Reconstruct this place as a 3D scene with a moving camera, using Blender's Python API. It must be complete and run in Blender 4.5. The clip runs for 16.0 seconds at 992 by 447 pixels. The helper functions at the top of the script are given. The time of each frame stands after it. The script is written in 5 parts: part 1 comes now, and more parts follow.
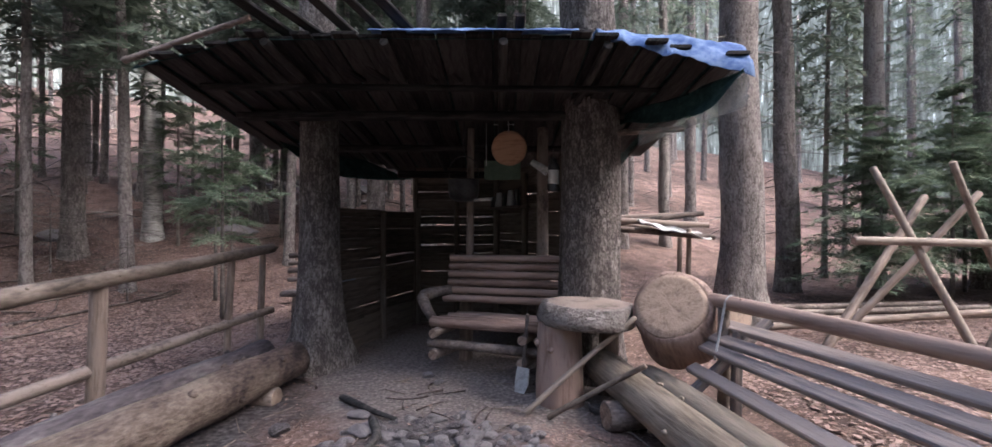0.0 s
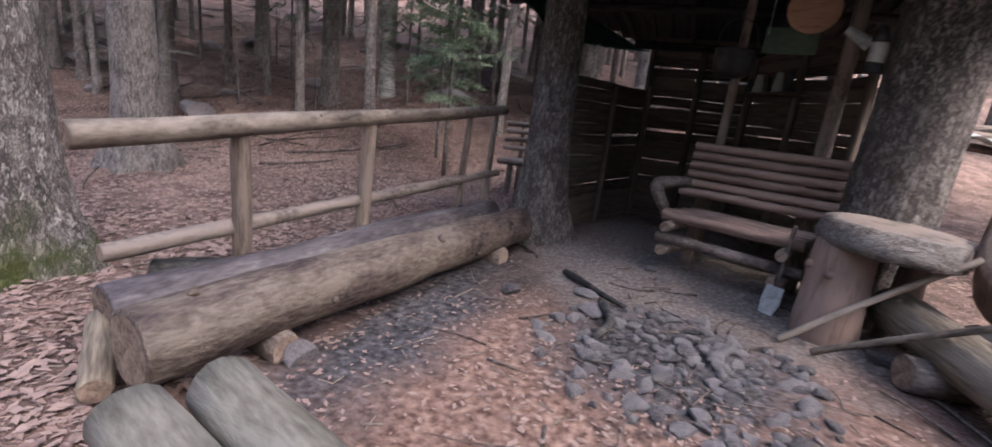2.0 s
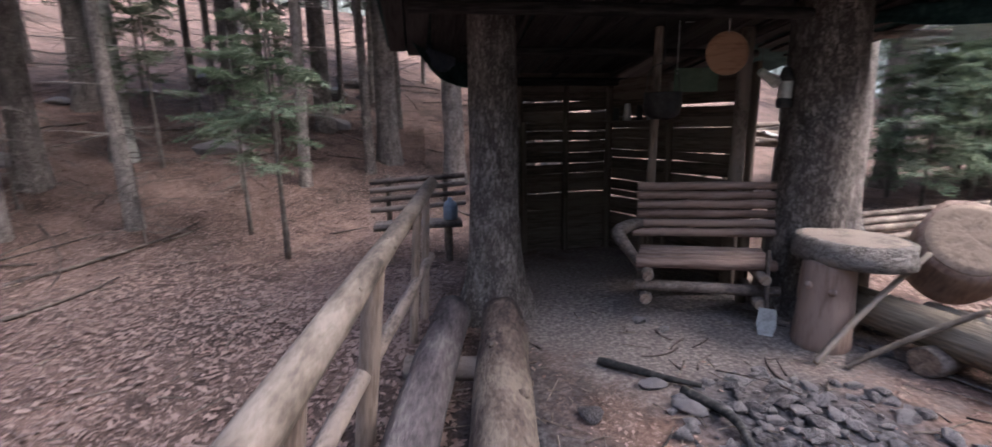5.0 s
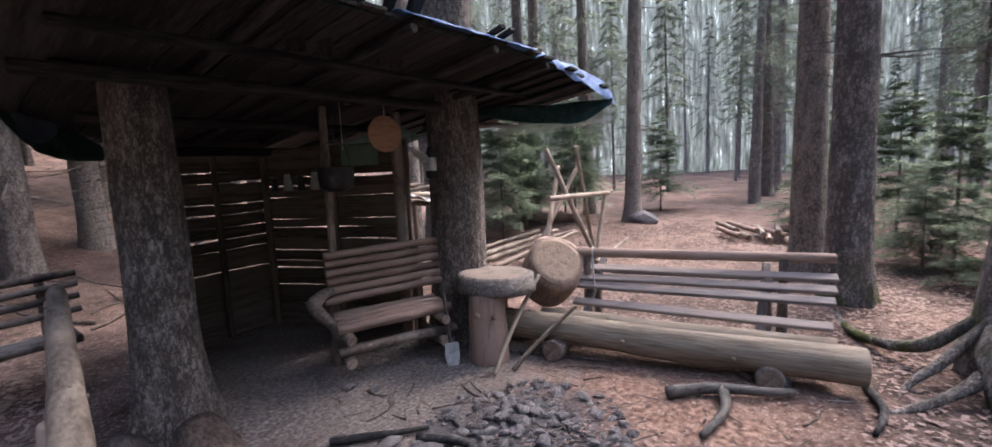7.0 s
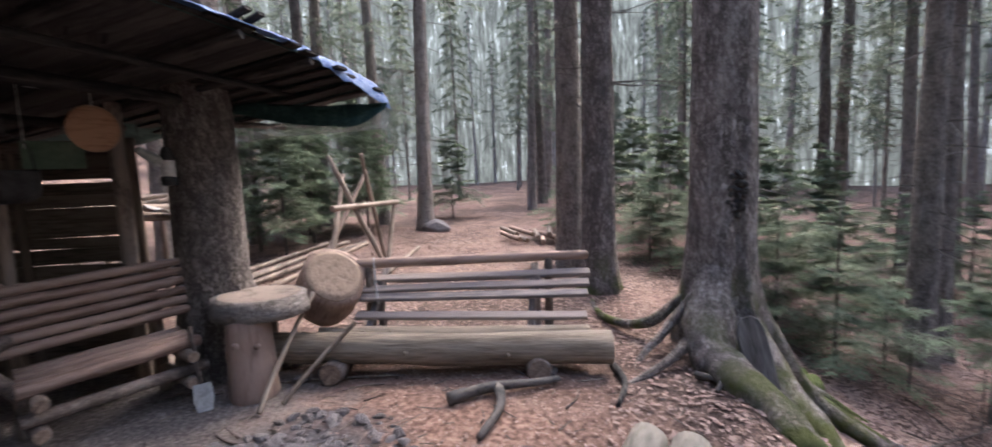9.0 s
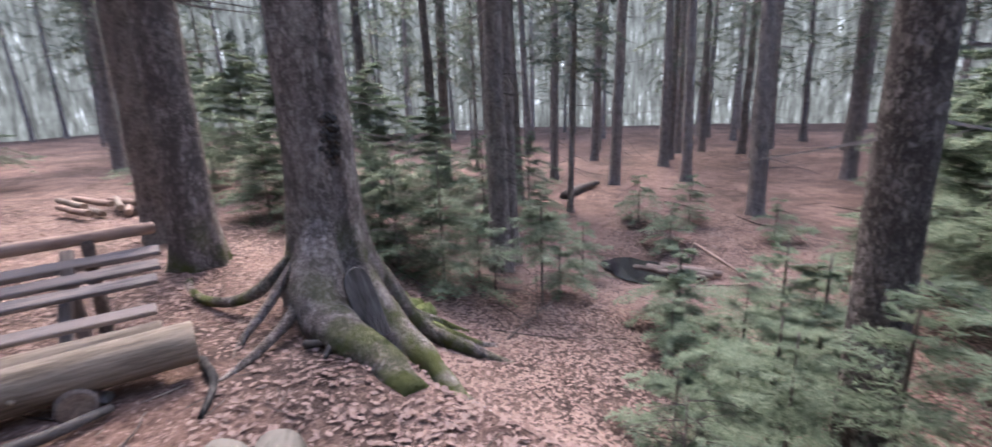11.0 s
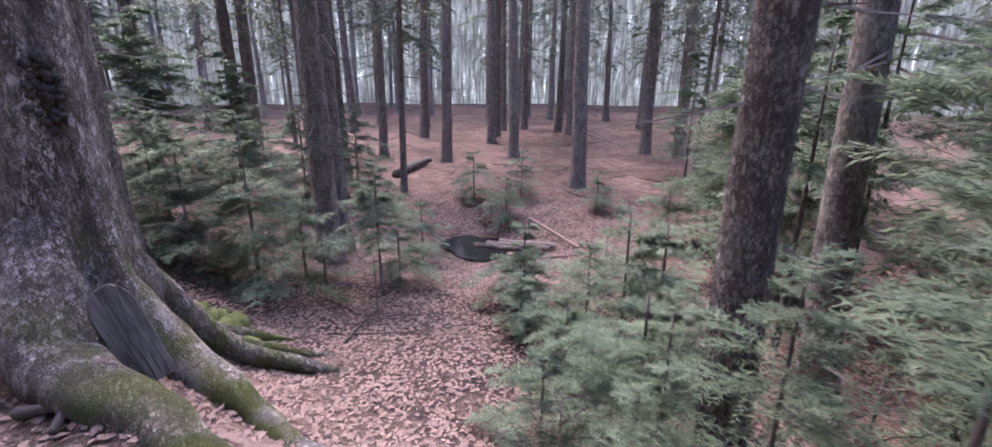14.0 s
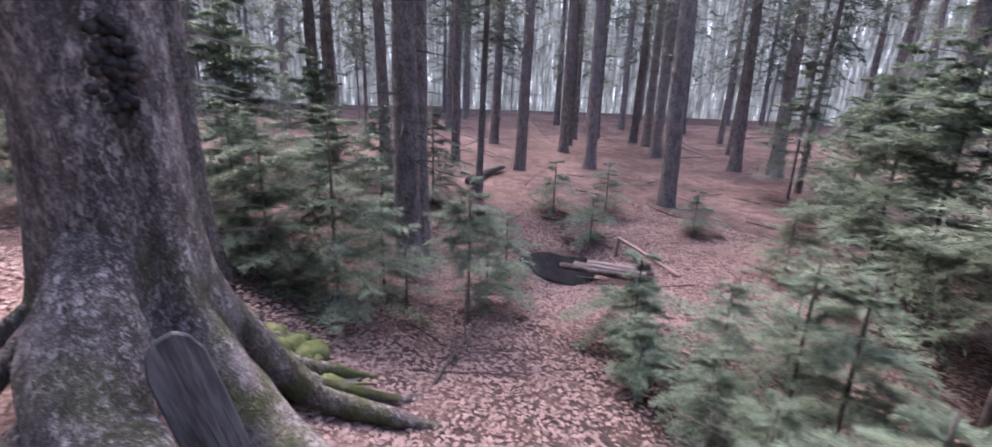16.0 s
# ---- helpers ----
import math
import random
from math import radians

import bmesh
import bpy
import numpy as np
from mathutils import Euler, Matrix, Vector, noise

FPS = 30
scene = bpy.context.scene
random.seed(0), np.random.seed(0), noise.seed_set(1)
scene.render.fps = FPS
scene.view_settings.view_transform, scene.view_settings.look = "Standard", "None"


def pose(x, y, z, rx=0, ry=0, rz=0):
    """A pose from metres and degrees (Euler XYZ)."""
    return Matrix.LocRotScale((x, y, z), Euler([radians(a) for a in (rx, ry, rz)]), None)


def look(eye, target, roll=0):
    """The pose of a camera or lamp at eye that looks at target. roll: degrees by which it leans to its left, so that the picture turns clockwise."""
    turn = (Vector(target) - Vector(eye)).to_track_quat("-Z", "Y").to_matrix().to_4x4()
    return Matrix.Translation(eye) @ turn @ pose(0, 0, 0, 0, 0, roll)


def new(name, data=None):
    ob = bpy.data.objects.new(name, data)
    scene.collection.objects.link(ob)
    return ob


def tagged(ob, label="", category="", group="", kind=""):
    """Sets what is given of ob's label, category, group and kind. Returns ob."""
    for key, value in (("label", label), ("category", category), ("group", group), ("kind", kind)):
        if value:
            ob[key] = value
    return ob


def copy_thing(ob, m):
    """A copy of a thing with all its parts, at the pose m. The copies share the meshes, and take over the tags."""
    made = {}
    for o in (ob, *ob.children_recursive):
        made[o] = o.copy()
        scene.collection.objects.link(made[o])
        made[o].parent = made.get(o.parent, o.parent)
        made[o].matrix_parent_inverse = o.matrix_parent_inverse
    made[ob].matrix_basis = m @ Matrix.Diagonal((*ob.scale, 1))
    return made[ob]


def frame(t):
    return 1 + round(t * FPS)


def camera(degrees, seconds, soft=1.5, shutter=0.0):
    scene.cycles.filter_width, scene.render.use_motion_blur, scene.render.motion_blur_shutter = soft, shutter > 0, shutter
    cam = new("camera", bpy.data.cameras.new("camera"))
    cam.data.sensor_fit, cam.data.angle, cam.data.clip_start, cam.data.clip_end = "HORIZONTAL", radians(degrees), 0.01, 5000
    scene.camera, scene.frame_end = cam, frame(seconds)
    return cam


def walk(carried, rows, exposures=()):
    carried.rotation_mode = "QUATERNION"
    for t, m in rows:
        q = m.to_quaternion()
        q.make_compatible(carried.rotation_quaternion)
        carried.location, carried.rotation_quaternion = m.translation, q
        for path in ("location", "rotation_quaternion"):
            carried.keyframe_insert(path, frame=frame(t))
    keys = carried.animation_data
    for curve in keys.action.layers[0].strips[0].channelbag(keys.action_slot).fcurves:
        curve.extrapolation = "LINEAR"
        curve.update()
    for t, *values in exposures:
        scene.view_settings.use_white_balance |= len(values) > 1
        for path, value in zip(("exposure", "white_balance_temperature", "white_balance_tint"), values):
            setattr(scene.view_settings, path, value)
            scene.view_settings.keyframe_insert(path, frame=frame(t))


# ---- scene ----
cam = camera(92.0, 16.0, shutter=0.4)
METRES, EYE, TILT, LEAN, TURN = 6.0, 1.40, 0.0, 0.0, 0.0
ROWS = [
    (0.0, 0.0, 0.0, 0.0, 0.0, 0.0, -0.0),
    (0.5, -0.013, -0.0017, -0.0023, 2.99, 0.21, -1.11),
    (1.0, -0.0323, 0.0043, -0.0147, 10.37, -4.74, -4.06),
    (1.5, -0.0485, 0.0148, -0.0199, 15.58, -9.06, -5.23),
    (2.0, -0.088, 0.0513, -0.0259, 22.04, -14.5, -6.26),
    (2.5, -0.1345, 0.0752, -0.0205, 22.81, -17.06, -7.03),
    (3.0, -0.198, 0.0883, -0.0189, 19.37, -15.9, -5.2),
    (5.5, -0.4126, 0.1686, 0.0467, -20.9, -11.42, 2.58),
    (6.0, -0.4346, 0.1752, 0.0512, -35.05, -9.76, 4.5),
    (6.5, -0.4594, 0.1736, 0.0582, -46.66, -8.14, 3.71),
    (7.0, -0.4679, 0.1714, 0.0623, -52.14, -6.76, 2.65),
    (7.5, -0.4678, 0.1686, 0.0653, -54.68, -5.08, 3.16),
    (8.0, -0.4588, 0.1688, 0.064, -57.06, -4.5, 3.14),
    (8.5, -0.4428, 0.1634, 0.0596, -64.93, -5.06, 3.02),
    (9.0, -0.4272, 0.1558, 0.054, -75.77, -6.49, 2.2),
    (9.5, -0.406, 0.1432, 0.0486, -84.4, -8.65, 2.44),
    (10.0, -0.3763, 0.1167, 0.0453, -94.13, -10.19, 2.7),
    (12.5, -0.3265, 0.0528, 0.0355, -136.74, -17.09, 0.03),
    (13.0, -0.3129, 0.0452, 0.0312, -136.7, -16.84, 0.15),
    (13.5, -0.2984, 0.0394, 0.0283, -136.53, -17.01, -0.15),
    (14.0, -0.2508, 0.0311, 0.02, -136.58, -16.88, -0.32),
    (14.5, -0.2054, 0.0099, 0.0151, -136.83, -16.94, -0.35),
    (15.0, -0.1634, -0.0151, 0.0079, -134.59, -17.13, 0.01),
    (15.5, -0.1314, -0.0187, 0.0019, -132.8, -17.33, -1.59),
    (16.0, -0.075, 0.0026, 0.0038, -129.47, -16.21, -1.86),
]
walk(cam, [(t, pose(0, 0, EYE, TILT, LEAN, TURN) @ pose(METRES * x, METRES * y, METRES * z, 90 + pitch, roll, yaw)) for t, x, y, z, yaw, pitch, roll in ROWS], [(0.0, 2.6, 5850, 13), (3.0, 2.65, 5850, 13), (5.5, 2.72, 5900, 13), (9.0, 2.75, 6150, 13), (12.5, 2.85, 5900, 23), (16.0, 2.8, 5800, 28)])

# ---- light ----
world = bpy.data.worlds.new("overcast_sky")
scene.world = world
world.use_nodes = True
wn = world.node_tree.nodes
sky = wn.new("ShaderNodeTexSky")
sky.sky_type = "NISHITA"
sky.sun_disc = False
sky.sun_elevation = radians(50)
sky.sun_rotation = radians(110)
sky.air_density, sky.dust_density = 1.0, 6.0
world.node_tree.links.new(sky.outputs[0], wn["Background"].inputs[0])
wn["Background"].inputs[1].default_value = 0.15
sun_data = bpy.data.lights.new("sun", "SUN")
sun_data.energy, sun_data.angle, sun_data.color = 0.8, radians(60), (1.0, 0.96, 0.92)
sun = new("sun", sun_data)
sun.matrix_world = look((20, -7, 26), (0, 0, 0))


# ---- materials ----
def material(name, colours, scale=(6, 6, 6), rough=0.85, bump=0.4, fine=40.0, cells=0.0, moss=None, spec=0.3, island=False, obj_random=0.25, dist=0.02, glow=0.0):
    """Two-scale noise over a colour ramp, with relief; cells adds bark plates; moss = (height, colour); glow lets light through leaves."""
    m = bpy.data.materials.new(name)
    m.use_nodes = True
    nt = m.node_tree
    n, l = nt.nodes, nt.links
    bsdf = n["Principled BSDF"]
    bsdf.inputs["Roughness"].default_value = rough
    bsdf.inputs["Specular IOR Level"].default_value = spec
    tc = n.new("ShaderNodeTexCoord")
    mp = n.new("ShaderNodeMapping")
    mp.inputs["Scale"].default_value = scale
    l.new(tc.outputs["Object"], mp.inputs[0])
    big = n.new("ShaderNodeTexNoise")
    big.inputs["Scale"].default_value = 1.0
    big.inputs["Detail"].default_value = 6
    big.inputs["Roughness"].default_value = 0.65
    l.new(mp.outputs[0], big.inputs["Vector"])
    small = n.new("ShaderNodeTexNoise")
    small.inputs["Scale"].default_value = fine / max(scale)
    small.inputs["Detail"].default_value = 4
    l.new(mp.outputs[0], small.inputs["Vector"])
    mix = n.new("ShaderNodeMath")
    mix.operation = "MULTIPLY_ADD"
    l.new(small.outputs[0], mix.inputs[0])
    mix.inputs[1].default_value = 0.45
    l.new(big.outputs[0], mix.inputs[2])
    last = mix.outputs[0]
    height = mix.outputs[0]
    if cells:
        vo = n.new("ShaderNodeTexVoronoi")
        vo.feature = "DISTANCE_TO_EDGE"
        vo.inputs["Scale"].default_value = cells / max(scale)
        warp = n.new("ShaderNodeMixRGB")
        warp.inputs[0].default_value = 0.45
        l.new(mp.outputs[0], warp.inputs[1])
        l.new(small.outputs[1], warp.inputs[2])
        l.new(warp.outputs[0], vo.inputs["Vector"])
        cr = n.new("ShaderNodeMapRange")
        cr.inputs["From Max"].default_value = 0.25
        cr.inputs["To Min"].default_value = -0.25
        cr.inputs["To Max"].default_value = 0.08
        l.new(vo.outputs["Distance"], cr.inputs[0])
        ad = n.new("ShaderNodeMath")
        l.new(last, ad.inputs[0])
        l.new(cr.outputs[0], ad.inputs[1])
        last = height = ad.outputs[0]
    info = n.new("ShaderNodeNewGeometry") if island else n.new("ShaderNodeObjectInfo")
    rnd = info.outputs["Random Per Island"] if island else info.outputs["Random"]
    sh = n.new("ShaderNodeMath")
    sh.operation = "MULTIPLY_ADD"
    l.new(rnd, sh.inputs[0])
    sh.inputs[1].default_value = obj_random
    l.new(last, sh.inputs[2])
    ramp = n.new("ShaderNodeValToRGB")
    el = ramp.color_ramp.elements
    k = len(colours)
    lo, hi = 0.57, min(0.98, 0.86 + obj_random * 0.45)
    el[0].position, el[0].color = lo, (*colours[0], 1)
    el[1].position, el[1].color = hi, (*colours[-1], 1)
    for i in range(1, k - 1):
        el.new(lo + (hi - lo) * i / (k - 1)).color = (*colours[i], 1)
    l.new(sh.outputs[0], ramp.inputs[0])
    colour = ramp.outputs[0]
    if moss:
        top, mc = moss
        sep = n.new("ShaderNodeSeparateXYZ")
        l.new(tc.outputs["Object"], sep.inputs[0])
        mr = n.new("ShaderNodeMapRange")
        mr.inputs["From Min"].default_value = top
        mr.inputs["From Max"].default_value = top * 0.15
        l.new(sep.outputs[2], mr.inputs[0])
        patch = n.new("ShaderNodeTexNoise")
        patch.inputs["Scale"].default_value = 3.2
        patch.inputs["Detail"].default_value = 5
        l.new(tc.outputs["Object"], patch.inputs["Vector"])
        pr = n.new("ShaderNodeMapRange")
        pr.inputs["From Min"].default_value = 0.4
        pr.inputs["From Max"].default_value = 0.62
        l.new(patch.outputs[0], pr.inputs[0])
        mu = n.new("ShaderNodeMath")
        mu.operation = "MULTIPLY"
        l.new(mr.outputs[0], mu.inputs[0])
        l.new(pr.outputs[0], mu.inputs[1])
        mm = n.new("ShaderNodeMixRGB")
        l.new(mu.outputs[0], mm.inputs[0])
        l.new(colour, mm.inputs[1])
        mm.inputs[2].default_value = (*mc, 1)
        colour = mm.outputs[0]
    l.new(colour, bsdf.inputs["Base Color"])
    if glow:
        tr = n.new("ShaderNodeBsdfTranslucent")
        l.new(colour, tr.inputs["Color"])
        mixed = n.new("ShaderNodeMixShader")
        mixed.inputs[0].default_value = glow
        l.new(bsdf.outputs[0], mixed.inputs[1])
        l.new(tr.outputs[0], mixed.inputs[2])
        l.new(mixed.outputs[0], n["Material Output"].inputs["Surface"])
    if bump:
        b = n.new("ShaderNodeBump")
        b.inputs["Strength"].default_value = bump
        b.inputs["Distance"].default_value = dist
        l.new(height, b.inputs["Height"])
        l.new(b.outputs[0], bsdf.inputs["Normal"])
    return m


BARK = material("spruce_bark", [(0.09, 0.076, 0.07), (0.2, 0.172, 0.16), (0.33, 0.295, 0.275)], (11, 11, 4.5), 0.9, 1.0, 70, 52, dist=0.035)
BARK_MOSS = material("mossy_bark", [(0.134, 0.115, 0.11), (0.311, 0.271, 0.256), (0.512, 0.464, 0.439)], (9, 9, 4), 0.9, 1.0, 80, 40, moss=(0.62, (0.12, 0.14, 0.045)), dist=0.06)
BIRCH = material("birch_bark", [(0.03, 0.03, 0.03), (0.3, 0.29, 0.27), (0.5, 0.49, 0.46)], (3, 3, 9), 0.8, 0.4, 30)
LOG = material("peeled_log", [(0.055, 0.042, 0.036), (0.155, 0.118, 0.098), (0.27, 0.212, 0.178)], (2.5, 14, 14), 0.8, 0.5, 50)
LOG_GREY = material("weathered_log", [(0.02, 0.016, 0.015), (0.065, 0.05, 0.044), (0.125, 0.098, 0.085), (0.23, 0.185, 0.16)], (2.6, 5, 5), 0.85, 0.8, 50)
LOG_PALE = material("pale_pole", [(0.047, 0.037, 0.031), (0.153, 0.122, 0.1), (0.246, 0.202, 0.17)], (3.5, 9, 9), 0.75, 0.35, 50)
LOG_RED = material("red_brown_pole", [(0.07, 0.045, 0.038), (0.19, 0.127, 0.104), (0.3, 0.215, 0.18)], (2.0, 14, 14), 0.75, 0.4, 50)
BENCH_LOG = material("yellowish_log", [(0.048, 0.039, 0.03), (0.15, 0.119, 0.09), (0.246, 0.202, 0.158)], (1.6, 12, 12), 0.8, 0.5, 50)
SEAT_BROWN = material("mottled_bark_log", [(0.018, 0.013, 0.013), (0.061, 0.042, 0.039), (0.106, 0.082, 0.067), (0.164, 0.13, 0.107)], (1.8, 4.2, 4.2), 0.8, 0.9, 45, dist=0.03, obj_random=0.06)
SEAT_DARK = material("damp_purple_log", [(0.02, 0.016, 0.018), (0.055, 0.045, 0.05), (0.1, 0.085, 0.09), (0.17, 0.15, 0.145)], (1.5, 4.5, 4.5), 0.7, 0.9, 40, dist=0.03)
SPLIT = material("greenish_split_log", [(0.02, 0.018, 0.018), (0.082, 0.071, 0.056), (0.136, 0.122, 0.099), (0.204, 0.184, 0.156)], (1.6, 7, 7), 0.8, 0.7, 45, dist=0.02)
END = material("sawn_end", [(0.07, 0.05, 0.04), (0.18, 0.128, 0.1), (0.28, 0.21, 0.165)], (5, 16, 16), 0.9, 0.4, 60)
SLAT = material("grey_slat", [(0.045, 0.04, 0.043), (0.14, 0.125, 0.128), (0.26, 0.215, 0.2)], (2, 22, 22), 0.75, 0.45, 70, spec=0.4, obj_random=0.4)
PLANK = material("dark_plank", [(0.031, 0.025, 0.021), (0.091, 0.073, 0.06), (0.169, 0.135, 0.112)], (2, 18, 18), 0.85, 0.4, 60)
# near-black all over, much darker than the wall planks
ROOFWOOD = material("near_black_board", [(0.004, 0.0036, 0.004), (0.013, 0.0118, 0.0118), (0.042, 0.038, 0.036)], (2, 16, 16), 0.9, 0.4, 60)
CHAR = material("charred_wood", [(0.008, 0.008, 0.009), (0.03, 0.028, 0.028), (0.09, 0.08, 0.075)], (5, 9, 9), 0.8, 0.7, 40)
STONE = material("sooty_stone", [(0.03, 0.026, 0.027), (0.085, 0.075, 0.079), (0.18, 0.163, 0.168)], (9, 9, 9), 0.85, 0.8, 60, obj_random=0.5)
NEEDLE = material("spruce_needles", [(0.049, 0.071, 0.045), (0.116, 0.154, 0.1), (0.201, 0.25, 0.171)], (2, 2, 2), 0.75, 0, 8, island=True, obj_random=0.35, glow=0.3, spec=0.2)
NEEDLE_DARK = material("crown_needles", [(0.045, 0.058, 0.042), (0.1, 0.123, 0.092), (0.17, 0.2, 0.155)], (0.6, 0.6, 0.6), 0.8, 0, 4, island=True, obj_random=0.3, glow=0.4, spec=0.2)
TWIG = material("dead_twigs", [(0.05, 0.042, 0.037), (0.11, 0.095, 0.085), (0.19, 0.17, 0.155)], (4, 4, 4), 0.9, 0, 20)
LEAF = material("beech_leaves", [(0.12, 0.074, 0.062), (0.17, 0.107, 0.09), (0.21, 0.138, 0.117), (0.26, 0.182, 0.158)], (1.2, 1.2, 1.2), 0.8, 0, 3, island=True, obj_random=0.55)
TARP = material("blue_tarp", [(0.04, 0.08, 0.2), (0.085, 0.15, 0.34), (0.2, 0.29, 0.48)], (5, 5, 5), 0.7, 0.3, 30, spec=0.2)
TARP_GREEN = material("dark_green_tarp", [(0.01, 0.022, 0.022), (0.02, 0.045, 0.045), (0.05, 0.09, 0.085)], (4, 4, 4), 0.85, 0.3, 30, spec=0.15)
WHITE = material("dull_white_plastic", [(0.2, 0.2, 0.195), (0.36, 0.36, 0.35), (0.5, 0.5, 0.49)], (8, 8, 8), 0.5, 0.1, 40)
BLACK = material("black_metal", [(0.008, 0.008, 0.009), (0.02, 0.02, 0.022), (0.04, 0.04, 0.042)], (8, 8, 8), 0.5, 0.1, 40)
STEEL = material("worn_steel", [(0.1, 0.1, 0.1), (0.22, 0.22, 0.22), (0.36, 0.36, 0.36)], (10, 10, 10), 0.45, 0.2, 50)
DISC = material("orange_wood_disc", [(0.14, 0.065, 0.034), (0.26, 0.13, 0.072), (0.34, 0.19, 0.115)], (4, 4, 20), 0.6, 0.2, 40)
CORD = material("pale_cord", [(0.3, 0.29, 0.28), (0.45, 0.44, 0.43)], (20, 20, 20), 0.8, 0, 60)
GREENBOARD = material("faded_green_sheet", [(0.05, 0.08, 0.055), (0.1, 0.14, 0.1)], (6, 6, 6), 0.7, 0.1, 30)
JUG = material("bluish_plastic", [(0.12, 0.15, 0.2), (0.25, 0.29, 0.36)], (6, 6, 6), 0.4, 0.1, 30)

MOSS = material("cushion_moss", [(0.05, 0.055, 0.025), (0.105, 0.125, 0.045), (0.17, 0.19, 0.08)], (9, 9, 9), 0.95, 1.0, 90, spec=0.1, dist=0.02)
PLAQUE = material("grey_worn_board", [(0.05, 0.046, 0.044), (0.12, 0.112, 0.108), (0.19, 0.178, 0.172)], (14, 14, 2), 0.8, 0.4, 50)

FILM = bpy.data.materials.new("clear_film")
FILM.use_nodes = True
_f = FILM.node_tree
_b = _f.nodes["Principled BSDF"]
_b.inputs["Base Color"].default_value = (0.5, 0.53, 0.53, 1)
_b.inputs["Roughness"].default_value = 0.35
_b.inputs["Alpha"].default_value = 0.3

WATER = bpy.data.materials.new("dark_water")
WATER.use_nodes = True
_w = WATER.node_tree
_b = _w.nodes["Principled BSDF"]
_b.inputs["Base Color"].default_value = (0.012, 0.011, 0.014, 1)
_b.inputs["Roughness"].default_value = 0.12
_n = _w.nodes.new("ShaderNodeTexNoise")
_n.inputs["Scale"].default_value = 9
_bp = _w.nodes.new("ShaderNodeBump")
_bp.inputs["Strength"].default_value = 0.25
_w.links.new(_n.outputs[0], _bp.inputs["Height"])
_w.links.new(_bp.outputs[0], _b.inputs["Normal"])


def ground_material():
    m = bpy.data.materials.new("forest_floor")
    m.use_nodes = True
    nt = m.node_tree
    n, l = nt.nodes, nt.links
    bsdf = n["Principled BSDF"]
    bsdf.inputs["Roughness"].default_value = 0.95
    bsdf.inputs["Specular IOR Level"].default_value = 0.15
    geo = n.new("ShaderNodeNewGeometry")

    def noise_at(scale, detail=6):
        t = n.new("ShaderNodeTexNoise")
        t.inputs["Scale"].default_value = scale
        t.inputs["Detail"].default_value = detail
        l.new(geo.outputs["Position"], t.inputs["Vector"])
        return t

    def ramp(src, stops):
        r = n.new("ShaderNodeValToRGB")
        for i, (p, c) in enumerate(stops):
            e = r.color_ramp.elements[i] if i < 2 else r.color_ramp.elements.new(p)
            e.position, e.color = p, (*c, 1)
        l.new(src, r.inputs[0])
        return r.outputs[0]

    v = n.new("ShaderNodeTexVoronoi")
    v.inputs["Scale"].default_value = 17
    wv = n.new("ShaderNodeVectorMath")
    wv.operation = "ADD"
    l.new(geo.outputs["Position"], wv.inputs[0])
    l.new(noise_at(9).outputs[1], wv.inputs[1])
    l.new(wv.outputs[0], v.inputs["Vector"])
    grey = n.new("ShaderNodeSeparateColor")
    l.new(v.outputs["Color"], grey.inputs[0])
    litter = ramp(grey.outputs[0], [(0.0, (0.075, 0.053, 0.047)), (0.45, (0.14, 0.099, 0.086)), (0.8, (0.2, 0.142, 0.124)), (1.0, (0.32, 0.25, 0.225))])
    soil = ramp(noise_at(34, 9).outputs[0], [(0.3, (0.085, 0.071, 0.067)), (0.52, (0.155, 0.13, 0.121)), (0.72, (0.27, 0.235, 0.22))])
    peat = ramp(noise_at(21, 9).outputs[0], [(0.32, (0.075, 0.042, 0.033)), (0.5, (0.185, 0.112, 0.087)), (0.72, (0.3, 0.2, 0.16))])
    ash_dark = ramp(noise_at(26, 8).outputs[0], [(0.35, (0.022, 0.02, 0.022)), (0.6, (0.085, 0.077, 0.082)), (0.75, (0.15, 0.14, 0.145))])

    def mixed(low, high, factor, mode="MIX"):
        x = n.new("ShaderNodeMixRGB")
        x.blend_type = mode
        if isinstance(factor, float):
            x.inputs[0].default_value = factor
        else:
            l.new(factor, x.inputs[0])
        l.new(low, x.inputs[1])
        l.new(high, x.inputs[2])
        return x.outputs[0]

    def spread(centre, scale, lo, hi, wob=0.8, grain=2.2):
        """0 in a ragged oval about a place, 1 outside it."""
        sub = n.new("ShaderNodeVectorMath")
        sub.operation = "SUBTRACT"
        l.new(geo.outputs["Position"], sub.inputs[0])
        sub.inputs[1].default_value = (*centre, 0)
        scl = n.new("ShaderNodeVectorMath")
        scl.operation = "MULTIPLY"
        l.new(sub.outputs[0], scl.inputs[0])
        scl.inputs[1].default_value = (*scale, 0)
        ln = n.new("ShaderNodeVectorMath")
        ln.operation = "LENGTH"
        l.new(scl.outputs[0], ln.inputs[0])
        ad = n.new("ShaderNodeMath")
        ad.operation = "MULTIPLY_ADD"
        l.new(noise_at(grain).outputs[0], ad.inputs[0])
        ad.inputs[1].default_value = wob
        l.new(ln.outputs["Value"], ad.inputs[2])
        mr = n.new("ShaderNodeMapRange")
        mr.inputs["From Min"].default_value = lo
        mr.inputs["From Max"].default_value = hi
        l.new(ad.outputs[0], mr.inputs[0])
        return mr.outputs[0]

    # patches of humus and of paler leaves all over the wood
    shade = ramp(noise_at(0.45).outputs[0], [(0.36, (0.54, 0.53, 0.52)), (0.64, (1.12, 1.06, 1.03))])
